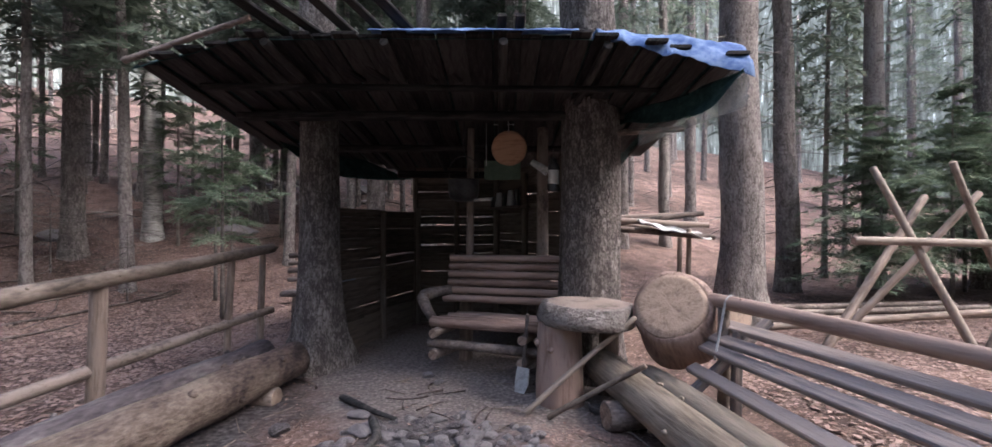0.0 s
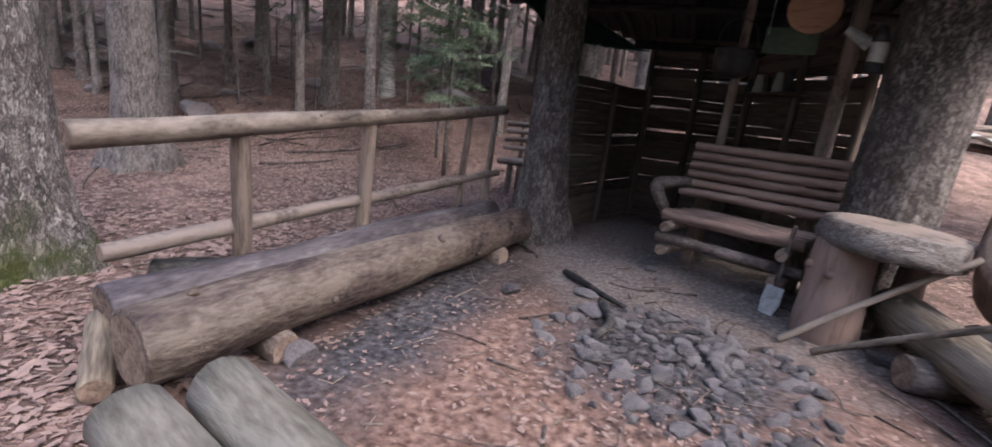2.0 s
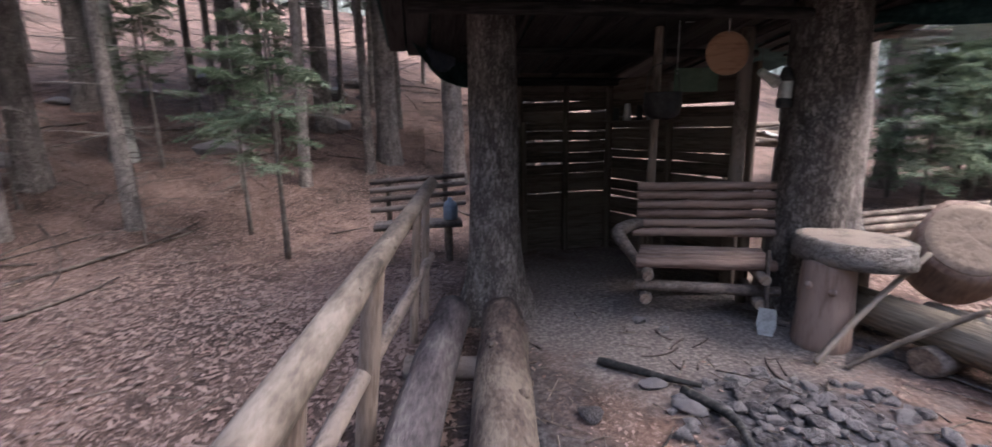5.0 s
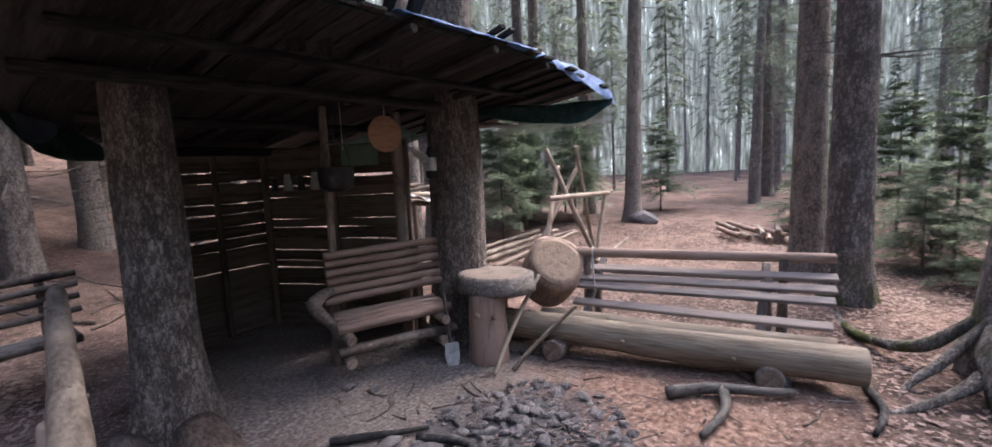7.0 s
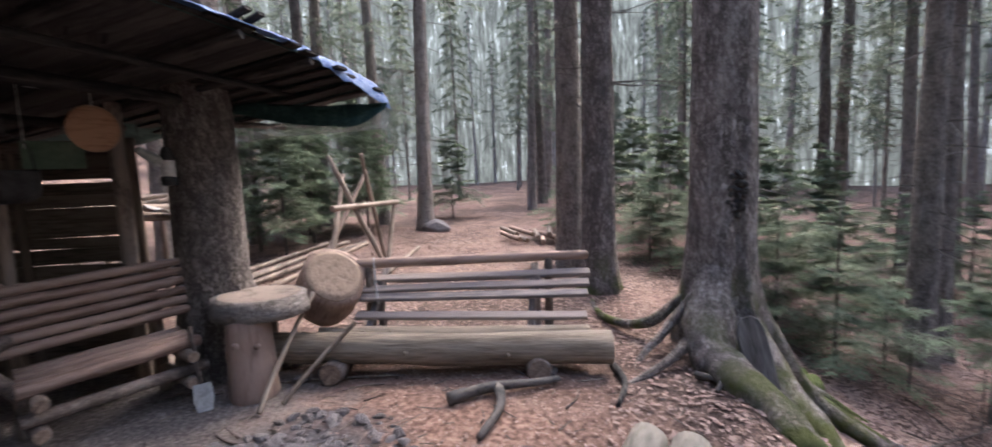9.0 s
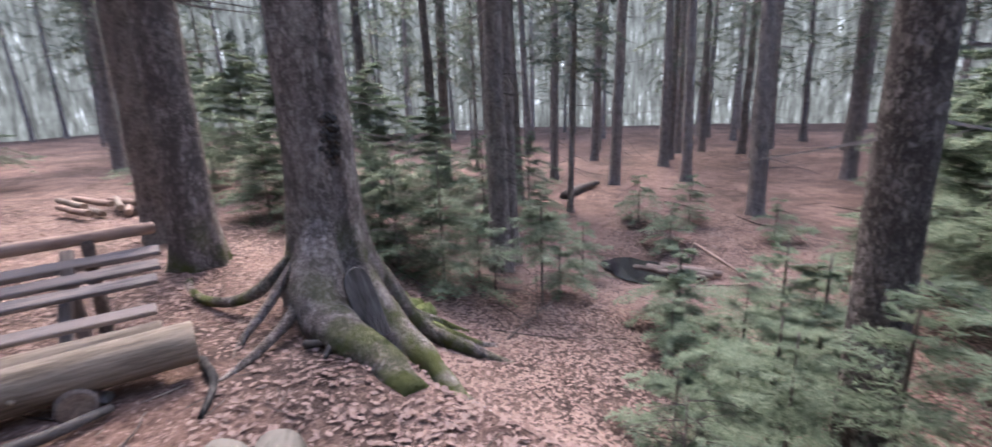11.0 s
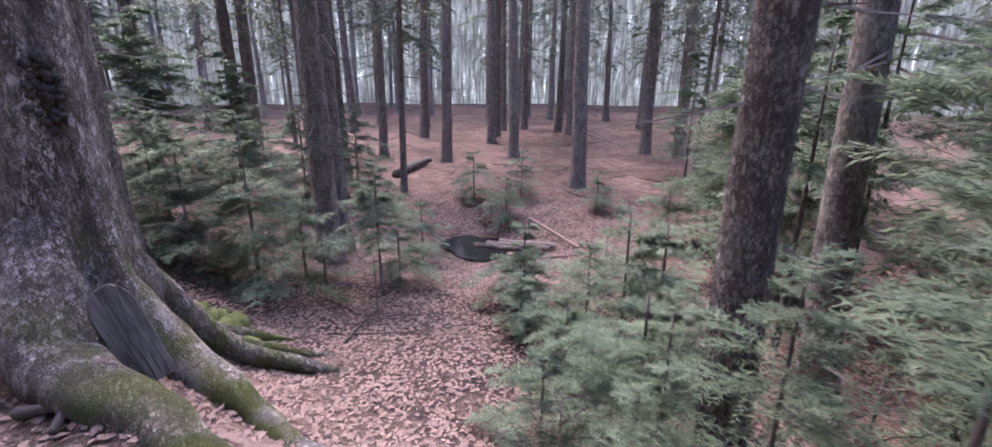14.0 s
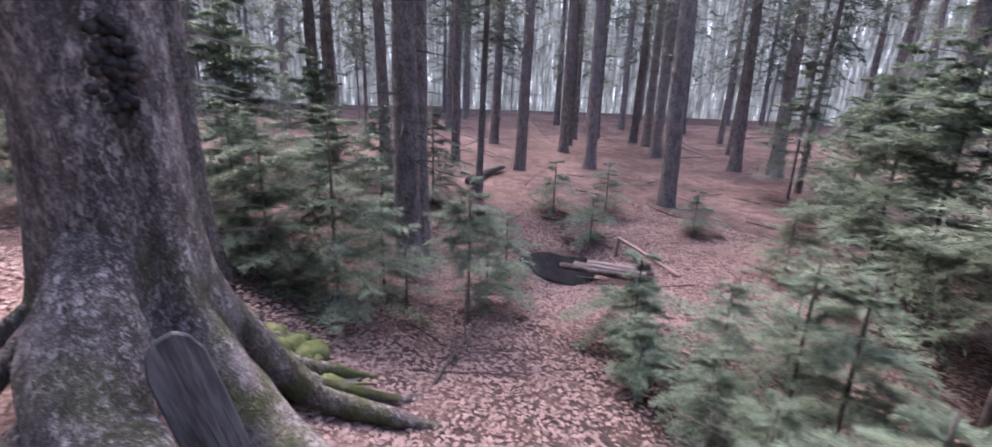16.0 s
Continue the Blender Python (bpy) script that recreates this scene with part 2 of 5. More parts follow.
    humus = ramp(noise_at(2.6, 8).outputs[0], [(0.36, (0.58, 0.56, 0.56)), (0.56, (1.05, 1.02, 1.0))])
    wood_floor = mixed(mixed(litter, shade, 1.0, "MULTIPLY"), humus, 1.0, "MULTIPLY")
    # red-brown dust of rotten wood round the fire, trodden bare earth in the shelter, a dark strip by the log seat,
    # ashes in the fire ring
    yard = mixed(peat, wood_floor, spread((-0.4, 1.9), (0.5, 0.62), 0.95, 1.65, 1.1, 1.9))
    yard = mixed(soil, yard, spread((-0.25, 4.75), (0.62, 0.5), 1.15, 1.5, 0.9, 2.2))
    # darker strip along the left log seat, in the fire ring's dark tones
    yard = mixed(ash_dark, yard, spread((-1.8, 2.6), (2.4, 0.55), 0.8, 1.5, 0.8, 2.6))
    ashes = mixed(ash_dark, yard, spread((-0.38, 2.8), (1.35, 1.45), 0.9, 1.5, 0.7, 4.0))
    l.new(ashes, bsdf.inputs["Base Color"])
    b = n.new("ShaderNodeBump")
    b.inputs["Strength"].default_value = 0.6
    b.inputs["Distance"].default_value = 0.03
    l.new(noise_at(22).outputs[0], b.inputs["Height"])
    l.new(b.outputs[0], bsdf.inputs["Normal"])
    return m


GROUND = ground_material()


# ---- geometry helpers ----
def thing(name, label, category, at=(0, 0, 0), group="", turn=0, kind=""):
    ob = new(name)
    ob.empty_display_size = 0.1
    ob.matrix_basis = pose(*at, 0, 0, turn)
    return tagged(ob, label, category, group, kind)


def world_of(ob):
    m = ob.matrix_basis
    while ob.parent:
        ob = ob.parent
        m = ob.matrix_basis @ m
    return m


def part(name, bm, mats, parent=None, label="", at=None, smooth=True, local=False):
    """Links a bmesh as one mesh object, at a world pose (or one local to its parent)."""
    me = bpy.data.meshes.new(name)
    bm.to_mesh(me)
    bm.free()
    return part_mesh(name, me, mats, parent, label, at, smooth, local)


def part_mesh(name, me, mats, parent=None, label="", at=None, smooth=True, local=False):
    for m in mats if isinstance(mats, (list, tuple)) else [mats]:
        me.materials.append(m)
    if smooth:
        me.polygons.foreach_set("use_smooth", [p.material_index == 0 for p in me.polygons])
    ob = new(name, me)
    at = at if at is not None else Matrix()
    if parent:
        ob.parent = parent
        if not local:
            at = world_of(parent).inverted() @ at
    ob.matrix_basis = at
    if label:
        ob["label"] = label
    return ob


def along(p0, p1, roll=0):
    """A pose at p0 whose x axis points to p1, and the length."""
    p0, p1 = Vector(p0), Vector(p1)
    d = p1 - p0
    q = d.to_track_quat("X", "Z")
    return Matrix.Translation(p0) @ q.to_matrix().to_4x4() @ pose(0, 0, 0, roll), d.length


def log_bm(length, r0, r1, seed=0, seg=12, rings=9, rough=0.05, bend=0.0, knots=0):
    """A log along x with an uneven girth; its ends take the second material."""
    bm = bmesh.new()
    loops = []
    for i in range(rings):
        u = i / (rings - 1)
        r = r0 + (r1 - r0) * u
        cy = bend * math.sin(u * math.pi) + r * 0.15 * noise.noise(Vector((u * 3, seed * 7.1, 0)))
        cz = r * 0.15 * noise.noise(Vector((u * 3, seed * 3.3, 5)))
        ring = []
        for j in range(seg):
            a = 2 * math.pi * j / seg
            k = 1 + rough * 2 * noise.noise(Vector((u * length * 2.5, math.cos(a) * 1.2 + seed * 11, math.sin(a) * 1.2)))
            ring.append(bm.verts.new((u * length, cy + r * k * math.cos(a), cz + r * k * math.sin(a))))
        loops.append(ring)
    for a, b in zip(loops, loops[1:]):
        for j in range(seg):
            bm.faces.new((a[j], b[j], b[(j + 1) % seg], a[(j + 1) % seg]))
    for ring, flip, x in ((loops[0], True, -0.008), (loops[-1], False, 0.008)):
        cx = sum((v.co for v in ring), Vector()) / seg
        inner = [bm.verts.new(cx + (v.co - cx) * 0.86 + Vector((x, 0, 0))) for v in ring]
        for j in range(seg):
            q = (ring[j], ring[(j + 1) % seg], inner[(j + 1) % seg], inner[j])
            bm.faces.new(q if not flip else q[::-1])
        f = bm.faces.new(inner if not flip else inner[::-1])
        f.material_index = 1
    rs = random.Random(seed)
    for _ in range(knots):
        u, a = rs.uniform(0.05, 0.95), rs.uniform(0, 6.28)
        r = (r0 + (r1 - r0) * u)
        c = Vector((u * length, math.cos(a) * r, math.sin(a) * r))
        bmesh.ops.create_icosphere(bm, subdivisions=1, radius=rs.uniform(0.12, 0.22) * r, matrix=Matrix.Translation(c))
    bmesh.ops.recalc_face_normals(bm, faces=bm.faces)
    return bm


def log(name, p0, p1, r0, r1=None, mats=None, parent=None, seed=0, label="", **kw):
    m, length = along(p0, p1)
    return part(name, log_bm(length, r0, r1 or r0, seed, **kw), mats or [LOG, END], parent, label, m)


def board_bm(length, w, t, seed=0, warp=0.006, cuts=6):
    """A board along x, centred in y and z, slightly warped, with worn edges."""
    bm = bmesh.new()
    loops = []
    c = min(w, t) * 0.18
    prof = [(-w / 2 + c, -t / 2), (w / 2 - c, -t / 2), (w / 2, -t / 2 + c), (w / 2, t / 2 - c), (w / 2 - c, t / 2), (-w / 2 + c, t / 2), (-w / 2, t / 2 - c), (-w / 2, -t / 2 + c)]
    for i in range(cuts):
        u = i / (cuts - 1)
        dy = warp * noise.noise(Vector((u * 2.1, seed * 5.3, 1)))
        dz = warp * noise.noise(Vector((u * 2.1, seed * 3.7, 9)))
        k = 1 + 0.12 * noise.noise(Vector((u * length * 1.7, seed * 2.9, 4)))
        loops.append([bm.verts.new((u * length, dy + y * k, dz + z)) for y, z in prof])
    for a, b in zip(loops, loops[1:]):
        for j in range(8):
            bm.faces.new((a[j], b[j], b[(j + 1) % 8], a[(j + 1) % 8]))
    bm.faces.new(loops[0])
    bm.faces.new(loops[-1][::-1])
    bmesh.ops.recalc_face_normals(bm, faces=bm.faces)
    return bm


def board(name, p0, p1, w, t, mat, parent=None, seed=0, roll=0, label="", warp=0.006):
    m, length = along(p0, p1, roll)
    return part(name, board_bm(length, w, t, seed, warp), mat, parent, label, m, smooth=False)


def tube_path(bm, pts, radii, seg=8, seed=0, rough=0.1):
    """A closed tube along a polyline."""
    pts = [Vector(p) for p in pts]
    loops = []
    for i, p in enumerate(pts):
        d = (pts[min(i + 1, len(pts) - 1)] - pts[max(i - 1, 0)]).normalized()
        s = d.cross(Vector((0, 0, 1)))
        s = s.normalized() if s.length > 0.05 else Vector((1, 0, 0))
        t = s.cross(d)
        ring = []
        for j in range(seg):
            a = 2 * math.pi * j / seg
            k = radii[i] * (1 + rough * 2 * noise.noise(p * 4 + Vector((math.cos(a), math.sin(a), seed))))
            ring.append(bm.verts.new(p + (s * math.cos(a) + t * math.sin(a)) * k))
        loops.append(ring)
    for a, b in zip(loops, loops[1:]):
        for j in range(seg):
            bm.faces.new((a[j], a[(j + 1) % seg], b[(j + 1) % seg], b[j]))
    bm.faces.new(loops[0][::-1])
    bm.faces.new(loops[-1])


def smoothed(pts, n=4):
    """Catmull-Rom points through pts."""
    p = [Vector(q) for q in pts]
    p = [p[0] * 2 - p[1], *p, p[-1] * 2 - p[-2]]
    out = []
    for i in range(1, len(p) - 2):
        for k in range(n):
            u = k / n
            a, b, c, d = p[i - 1:i + 3]
            out.append(0.5 * ((2 * b) + (c - a) * u + (2 * a - 5 * b + 4 * c - d) * u * u + (3 * b - a - 3 * c + d) * u ** 3))
    return out + [p[-2]]


# ---- ground ----
def nz(a, b, c=0.0):
    return noise.noise(Vector((a, b, c)))


def height(x, y, rough=True):
    s = max(0.0, -0.45 * x + 0.9 * y - 8.8)
    h = 0.33 * s * s / (s + 1.5)
    h = min(h, 9.5 + 0.02 * s)
    v = -y - 0.02 - 0.5 * max(0.0, 1.0 - x) - 0.12 * max(0.0, x - 3)
    v = max(0.0, v)
    drop = 1.5 * (1 - math.exp(-v * 0.75))
    h -= drop
    h -= 0.5 * math.exp(-((x - 5.3) ** 2 + (y + 6.3) ** 2) / 3.2)
    if rough:
        h += 0.05 * noise.noise(Vector((x * 0.6, y * 0.6, 0))) + 0.018 * noise.noise(Vector((x * 2.5, y * 2.5, 3)))
        h += 0.25 * noise.noise(Vector((x * 0.12, y * 0.12, 8))) * min(1.0, max(0.0, math.hypot(x, y - 2) - 6) / 6)
    return h


def build_ground():
    xs = [0.0]
    step = 0.09
    while xs[-1] < 400:
        xs.append(xs[-1] + step)
        if xs[-1] > 5:
            step *= 1.075
    xs = [-v for v in xs[:0:-1]] + xs
    cx, cy = 0.0, 1.5
    n = len(xs)
    verts = [(cx + a, cy + b, height(cx + a, cy + b)) for b in xs for a in xs]
    faces = [(j * n + i, j * n + i + 1, (j + 1) * n + i + 1, (j + 1) * n + i) for j in range(n - 1) for i in range(n - 1)]
    me = bpy.data.meshes.new("ground")
    me.from_pydata(verts, [], faces)
    tagged(part_mesh("ground", me, GROUND), "forest floor of brown leaf litter and trodden earth", "ground", kind="structure")


build_ground()


# ---- trees ----
def needle_spray(V, Fc, o, d, length, droop, side_n, needles, nw, rs, big=1.0, up=Vector((0, 0, 1))):
    """One flat conifer branch: an axis with side twigs, each a run of needle blades."""
    d = d.normalized()
    s = d.cross(up)
    s = s.normalized() if s.length > 0.01 else Vector((1, 0, 0))

    def strip(p, q, w, nrm):
        t = (q - p).cross(nrm)
        t = t.normalized() * w if t.length > 1e-6 else Vector((w, 0, 0))
        b = len(V)
        V.extend(((p + t)[:], (p - t)[:], q[:]))
        Fc.append((b, b + 1, b + 2))

    def needled(p, q, size):
        ax = q - p
        for k in range(needles):
            u = (k + rs.random()) / needles
            c = p + ax * u
            side = 1 if k % 2 else -1
            lat = ax.cross(up)
            lat = lat.normalized() if lat.length > 1e-6 else s
            tip = c + ax.normalized() * size * 0.75 + lat * side * size * rs.uniform(0.5, 1) + up * size * rs.uniform(-0.35, 0.5)
            strip(c, tip, nw, up + lat * rs.uniform(-0.8, 0.8))

    def axis(u):
        return o + d * (length * u) - up * (droop * length * u * u)

    for k in range(4):
        strip(axis(k / 4), axis((k + 1) / 4 + 0.03), max(0.004, 0.006 * length), up)
    for k in range(side_n):
        u = 0.12 + 0.88 * (k + 0.5 * rs.random()) / side_n
        p = axis(u)
        tl = length * 0.42 * (1.08 - u) * rs.uniform(0.7, 1.15) + 0.04
        for side in (-1, 1):
            q = p + (d * rs.uniform(0.5, 1.0) + s * side * rs.uniform(0.6, 1.1) - up * (droop * u + rs.uniform(-0.15, 0.6))).normalized() * tl
            strip(p, q, 0.003, up)
            needled(p, q, min(0.06, 0.22 * tl + 0.02) * (big if needles > 8 else 3.6))
    needled(axis(0.75), axis(1.0), 0.025 if needles > 8 else 0.06)


def mesh_of(name, V, Fc):
    me = bpy.data.meshes.new(name)
    me.from_pydata(V, [], Fc)
    return me


def trunk_bm(h, r, flare, seg, seed, rings=26, lean=0.0, sink=0.25):
    bm = bmesh.new()
    loops = []
    for i in range(rings):
        u = (i / (rings - 1)) ** 1.8
        z = -sink + (h + sink) * u
        zz = max(z, 0)
        rr = r * (1 - 0.72 * min(1, zz / h))
        fl = flare * math.exp(-zz / 0.28)
        ring = []
        for j in range(seg):
            a = 2 * math.pi * j / seg
            lobes = 0.5 + 0.5 * math.cos(a * (4 + seed % 3) + seed * 1.7 + 0.6 * math.sin(a + seed))
            k = rr + fl * (0.25 + 0.9 * lobes) + rr * 0.07 * noise.noise(Vector((math.cos(a) * 2, math.sin(a) * 2, z * 1.3 + seed * 9))) + rr * 0.03 * noise.noise(Vector((math.cos(a) * 9, math.sin(a) * 9, z * 7)))
            wob = r * 0.35 * noise.noise(Vector((z * 0.35, seed, 0)))
            ring.append(bm.verts.new((k * math.cos(a) + wob + lean * z, k * math.sin(a), z)))
        loops.append(ring)
    for a, b in zip(loops, loops[1:]):
        for j in range(seg):
            bm.faces.new((a[j], a[(j + 1) % seg], b[(j + 1) % seg], b[j]))
    bm.faces.new(loops[-1])
    return bm


def dead_branches(h, r, n, seed, lo=1.4, reach=1.0):
    rs = random.Random(seed + 50)
    V, Fc = [], []
    for _ in range(n):
        z = lo + (h - lo) * rs.random() ** 1.3
        a = rs.uniform(0, 6.28)
        L = rs.uniform(0.25, 1.3) * reach
        p = Vector((math.cos(a) * r * 0.7, math.sin(a) * r * 0.7, z))
        d = Vector((math.cos(a), math.sin(a), rs.uniform(-0.35, 0.15)))
        w = 0.012
        for k in range(3):
            q = p + d * L / 3 + Vector((rs.uniform(-1, 1), rs.uniform(-1, 1), rs.uniform(-1.2, 0.5))) * 0.06 * L
            b = len(V)
            s = d.cross(Vector((0, 0, 1))).normalized()
            w2 = w * 0.6
            V += [(p + s * w)[:], (p - s * w)[:], (p + Vector((0, 0, w * 1.6)))[:], (q + s * w2)[:], (q - s * w2)[:], (q + Vector((0, 0, w2 * 1.6)))[:]]
            Fc += [(b, b + 1, b + 4, b + 3), (b + 1, b + 2, b + 5, b + 4), (b + 2, b, b + 3, b + 5)]
            if rs.random() < 0.7:
                e = p + (d + s * rs.choice((-1, 1)) * 0.9) * L * 0.3
                Vb = len(V)
                V += [(p + Vector((0, 0, w2)))[:], (p - Vector((0, 0, w2)))[:], e[:]]
                Fc.append((Vb, Vb + 1, Vb + 2))
            p, w = q, w2
    return mesh_of("dead_branches", V, Fc)


def crown_mesh(h, base, reach, count, seed, side=7, needles=5, nw=0.032):
    rs = random.Random(seed + 90)
    V, Fc = [], []
    for i in range(count):
        u = (i + rs.random()) / count
        z = base + (h - base) * u
        a = i * 2.4 + rs.uniform(-0.4, 0.4)
        L = reach * (1.05 - u) * rs.uniform(0.65, 1.15) * (0.55 + 0.45 * min(1, u * 4)) + 0.2
        d = Vector((math.cos(a), math.sin(a), rs.uniform(-0.45, 0.3)))
        needle_spray(V, Fc, Vector((0, 0, z)), d, L, rs.uniform(0.15, 0.6), side, needles, nw, rs)
    return mesh_of("crown", V, Fc)


def spruce(at, h, r, flare, seed, name="spruce_tree", bark=None, crown=(9, 2.3, 80), dead=40, seg=18, lean=0.0, label="tall spruce with grey-brown bark on the forest floor", dead_lo=1.4, reach=1.0, group="forest trees"):
    t = thing(name, label, "tree", at, group)
    part("trunk", trunk_bm(h, r, flare, seg, seed, lean=lean), bark or BARK, t, local=True)
    if dead:
        tagged(part_mesh("deadwood", dead_branches(min(h, 11), r, dead, seed, dead_lo, reach), TWIG, t, local=True, smooth=False), kind="stuff")
    if crown:
        part_mesh("crown", crown_mesh(h, crown[0], crown[1], crown[2], seed), NEEDLE_DARK, t, local=True, smooth=False)
    return t


def on_ground(x, y, dz=0.0):
    return (x, y, height(x, y) + dz)


# the two living trunks that carry the shelter's roof
spruce(on_ground(-1.75, 4.74), 15, 0.205, 0.2, 3, "roof_bearing_spruce", crown=(9, 2.2, 70), dead=14, seg=26, dead_lo=4.0, label="living spruce trunk that carries the roof corner", group="")
spruce(on_ground(0.86, 4.42), 16, 0.295, 0.08, 4, "roof_bearing_spruce", crown=(9, 2.2, 70), dead=14, seg=26, dead_lo=4.0, label="thick living spruce trunk that carries the roof", group="")
spruce(on_ground(3.5, 6.9), 17, 0.31, 0.2, 5, dead=20, dead_lo=3.5, seg=24, label="spruce with a mossy spreading foot behind the shelter")
spruce(on_ground(-4.05, 1.75), 15, 0.3, 0.2, 6, bark=BARK_MOSS, dead=14, dead_lo=4, seg=26, label="thick spruce with green moss at its foot")
spruce(on_ground(-6.4, 4.0), 15, 0.24, 0.25, 7, dead=30, dead_lo=2.5, seg=20)
spruce(on_ground(4.05, 1.2), 18, 0.235, 0.12, 8, bark=BARK_MOSS, dead=36, dead_lo=2.2, seg=22)
spruce(on_ground(5.7, 1.75), 18, 0.235, 0.1, 9, dead=36, dead_lo=2.0, seg=18)
spruce(on_ground(5.5, -3.3), 16, 0.19, 0.08, 10, dead=30, seg=18)
spruce(on_ground(6.0, -3.75), 16, 0.19, 0.08, 11, dead=30, seg=18)
spruce(on_ground(-0.9, -2.4), 14, 0.15, 0.06, 12, dead=34, reach=0.6, lean=0.02, seg=20, dead_lo=0.8, label="dark spruce with dead lower branches among young spruces")
spruce(on_ground(-1.1, -4.3), 14, 0.15, 0.1, 13, dead=60, seg=16, dead_lo=0.8, lean=0.05)
spruce(on_ground(4.6, -0.55), 15, 0.17, 0.1, 14, dead=30, seg=18)
birch = thing("birch_tree", "white-barked birch with dark patches on the leafy slope", "tree", on_ground(-7.6, 10.6), "forest trees")
part("trunk", trunk_bm(14, 0.19, 0.05, 16, 21), BIRCH, birch, local=True)
tagged(part_mesh("deadwood", dead_branches(10, 0.18, 20, 77, 4), TWIG, birch, local=True, smooth=False), kind="stuff")


def big_tree():
    """The thick spruce on mossy stilted roots."""
    bx, by = 2.34, -0.01
    bz = height(bx, by) + 0.25
    t = thing("root_footed_spruce", "massive spruce standing on spreading mossy roots", "tree", (bx, by, bz))
    bm = trunk_bm(17, 0.31, 0.13, 40, 2, rings=70, sink=0.5)
    for v in bm.verts:
        a = math.atan2(v.co.y, v.co.x)
        # the deep seam up the west side and the knot hole in it
        seam = math.exp(-((abs(a) - math.pi + 0.28) / 0.09) ** 2) if a < 0 else 0.0
        seam *= 1 if v.co.z < 2.2 else max(0, 1 - (v.co.z - 2.2))
        v.co.x += 0.05 * seam
        v.co.y += 0.012 * seam
    part("trunk", bm, BARK_MOSS, t, local=True)
    tagged(part_mesh("deadwood", dead_branches(11, 0.33, 20, 31, 3.0), TWIG, t, local=True, smooth=False), kind="stuff")
    part_mesh("crown", crown_mesh(17, 9, 2.5, 80, 31), NEEDLE_DARK, t, local=True, smooth=False)
    bm = bmesh.new()
    for k in range(90):
        a, q = random.uniform(0, 6.28), random.random() ** 0.5
        bmesh.ops.create_icosphere(bm, subdivisions=1, radius=random.uniform(0.01, 0.034), matrix=Matrix.Translation((bx - 0.3 + 0.02 * random.random(), by - 0.07 + math.cos(a) * q * 0.085, bz + 1.19 + math.sin(a) * q * 0.2)))
    part("knot_hole", bm, CHAR, t, "dark rotten knot hole")
    roots = [
        [(2.2, -0.1, 0.95), (1.68, 0.16, 0.2), (1.32, 0.1, 0.02), (0.87, -0.08, 0.0), (0.42, -0.18, 0.0)],
        [(2.2, -0.2, 0.55), (1.8, -0.44, 0.0), (1.42, -0.57, -0.4), (1.03, -0.68, 0.0), (0.69, -0.785, -0.72)],
        [(2.2, -0.42, 0.4), (2.3, -0.8, -0.05), (2.2, -1.3, -0.6), (2.1, -1.7, -0.95)],
        [(2.35, -0.4, 0.35), (2.75, -0.75, -0.12), (2.9, -1.2, -0.6), (2.9, -1.6, -0.95)],
        [(2.45, -0.3, 0.35), (3.0, -0.6, -0.1), (3.4, -1.0, -0.5), (3.55, -1.3, -0.75)],
        [(2.3, -0.4, 0.3), (2.5, -0.85, 0.0), (2.55, -1.25, 0.0), (2.5, -1.75, 0.0)],
        [(2.5, -0.25, 0.3), (3.1, -0.45, 0.0), (3.6, -0.75, 0.0), (4.0, -0.95, 0.0)],
        [(1.95, 0.05, 0.5), (1.7, 0.3, 0.25), (1.45, 0.6, 0.05), (1.1, 0.95, 0.0)],
        [(2.05, 0.15, 0.5), (1.85, 0.5, 0.32), (1.75, 0.72, 0.12), (1.6, 0.82, -0.03)],
        [(2.2, 0.15, 0.5), (2.2, 0.6, 0.3), (2.6, 1.0, 0.22), (3.3, 1.25, 0.1), (3.9, 1.25, 0.05)],
    ]
    for i, pts in enumerate(roots):
        bm = bmesh.new()
        last = len(pts) - 1
        pts = [(x, y, z if k == 0 else height(x, y) + (0.2, 0.07, 0.0, -0.04)[min(3, k - 1 + (last < 4 and k == last))]) for k, (x, y, z) in enumerate(pts)]
        pts[0] = (pts[0][0] + 0.14, pts[0][1] + 0.11, pts[0][2])
        pts[1] = (pts[1][0] + 0.05, pts[1][1] + 0.04, pts[1][2])
        pts = smoothed(pts, 6)
        n = len(pts)
        r0 = (0.24, 0.16, 0.11, 0.09, 0.08, 0.085, 0.07, 0.06, 0.05, 0.065)[i]
        tube_path(bm, pts, [r0 * min(1.0, 0.45 + 2.6 * k / (n - 1)) * (1 - 0.62 * k / (n - 1)) for k in range(n)], 12, i, 0.12)
        part("root", bm, BARK_MOSS if i < 7 or i == 9 else BARK, t, "moss-covered root" if i < 7 else "bare brown root")
    rs = random.Random(41)
    bm = bmesh.new()
    for k in range(46):
        x, y = rs.uniform(2.3, 3.5), rs.uniform(-1.15, -0.35)
        q = rs.uniform(0.05, 0.15)
        vs = bmesh.ops.create_icosphere(bm, subdivisions=2, radius=q, matrix=Matrix.Translation((x, y, height(x, y) + 0.02)))["verts"]
        for v in vs:
            v.co += Vector((0, 0, 1)) * 0.35 * q * nz(v.co.x * 14, v.co.y * 14, v.co.z * 14 + k)
    part("moss_mound", bm, MOSS, t, "soft green moss over rotten wood")
    for k in range(16):
        a = rs.uniform(-1.7, 0.1)
        p = [(2.2 + r * math.cos(a + 0.25 * nz(k, r)), -0.2 + r * math.sin(a + 0.25 * nz(k, r)), 0) for r in (0.35, 0.75, 1.15, rs.uniform(1.35, 1.9))]
        p = smoothed([(x, y, height(x, y) + (0.22, 0.08, 0.04, -0.02)[j] * rs.uniform(0.7, 1.2)) for j, (x, y, _) in enumerate(p)], 5)
        bm = bmesh.new()
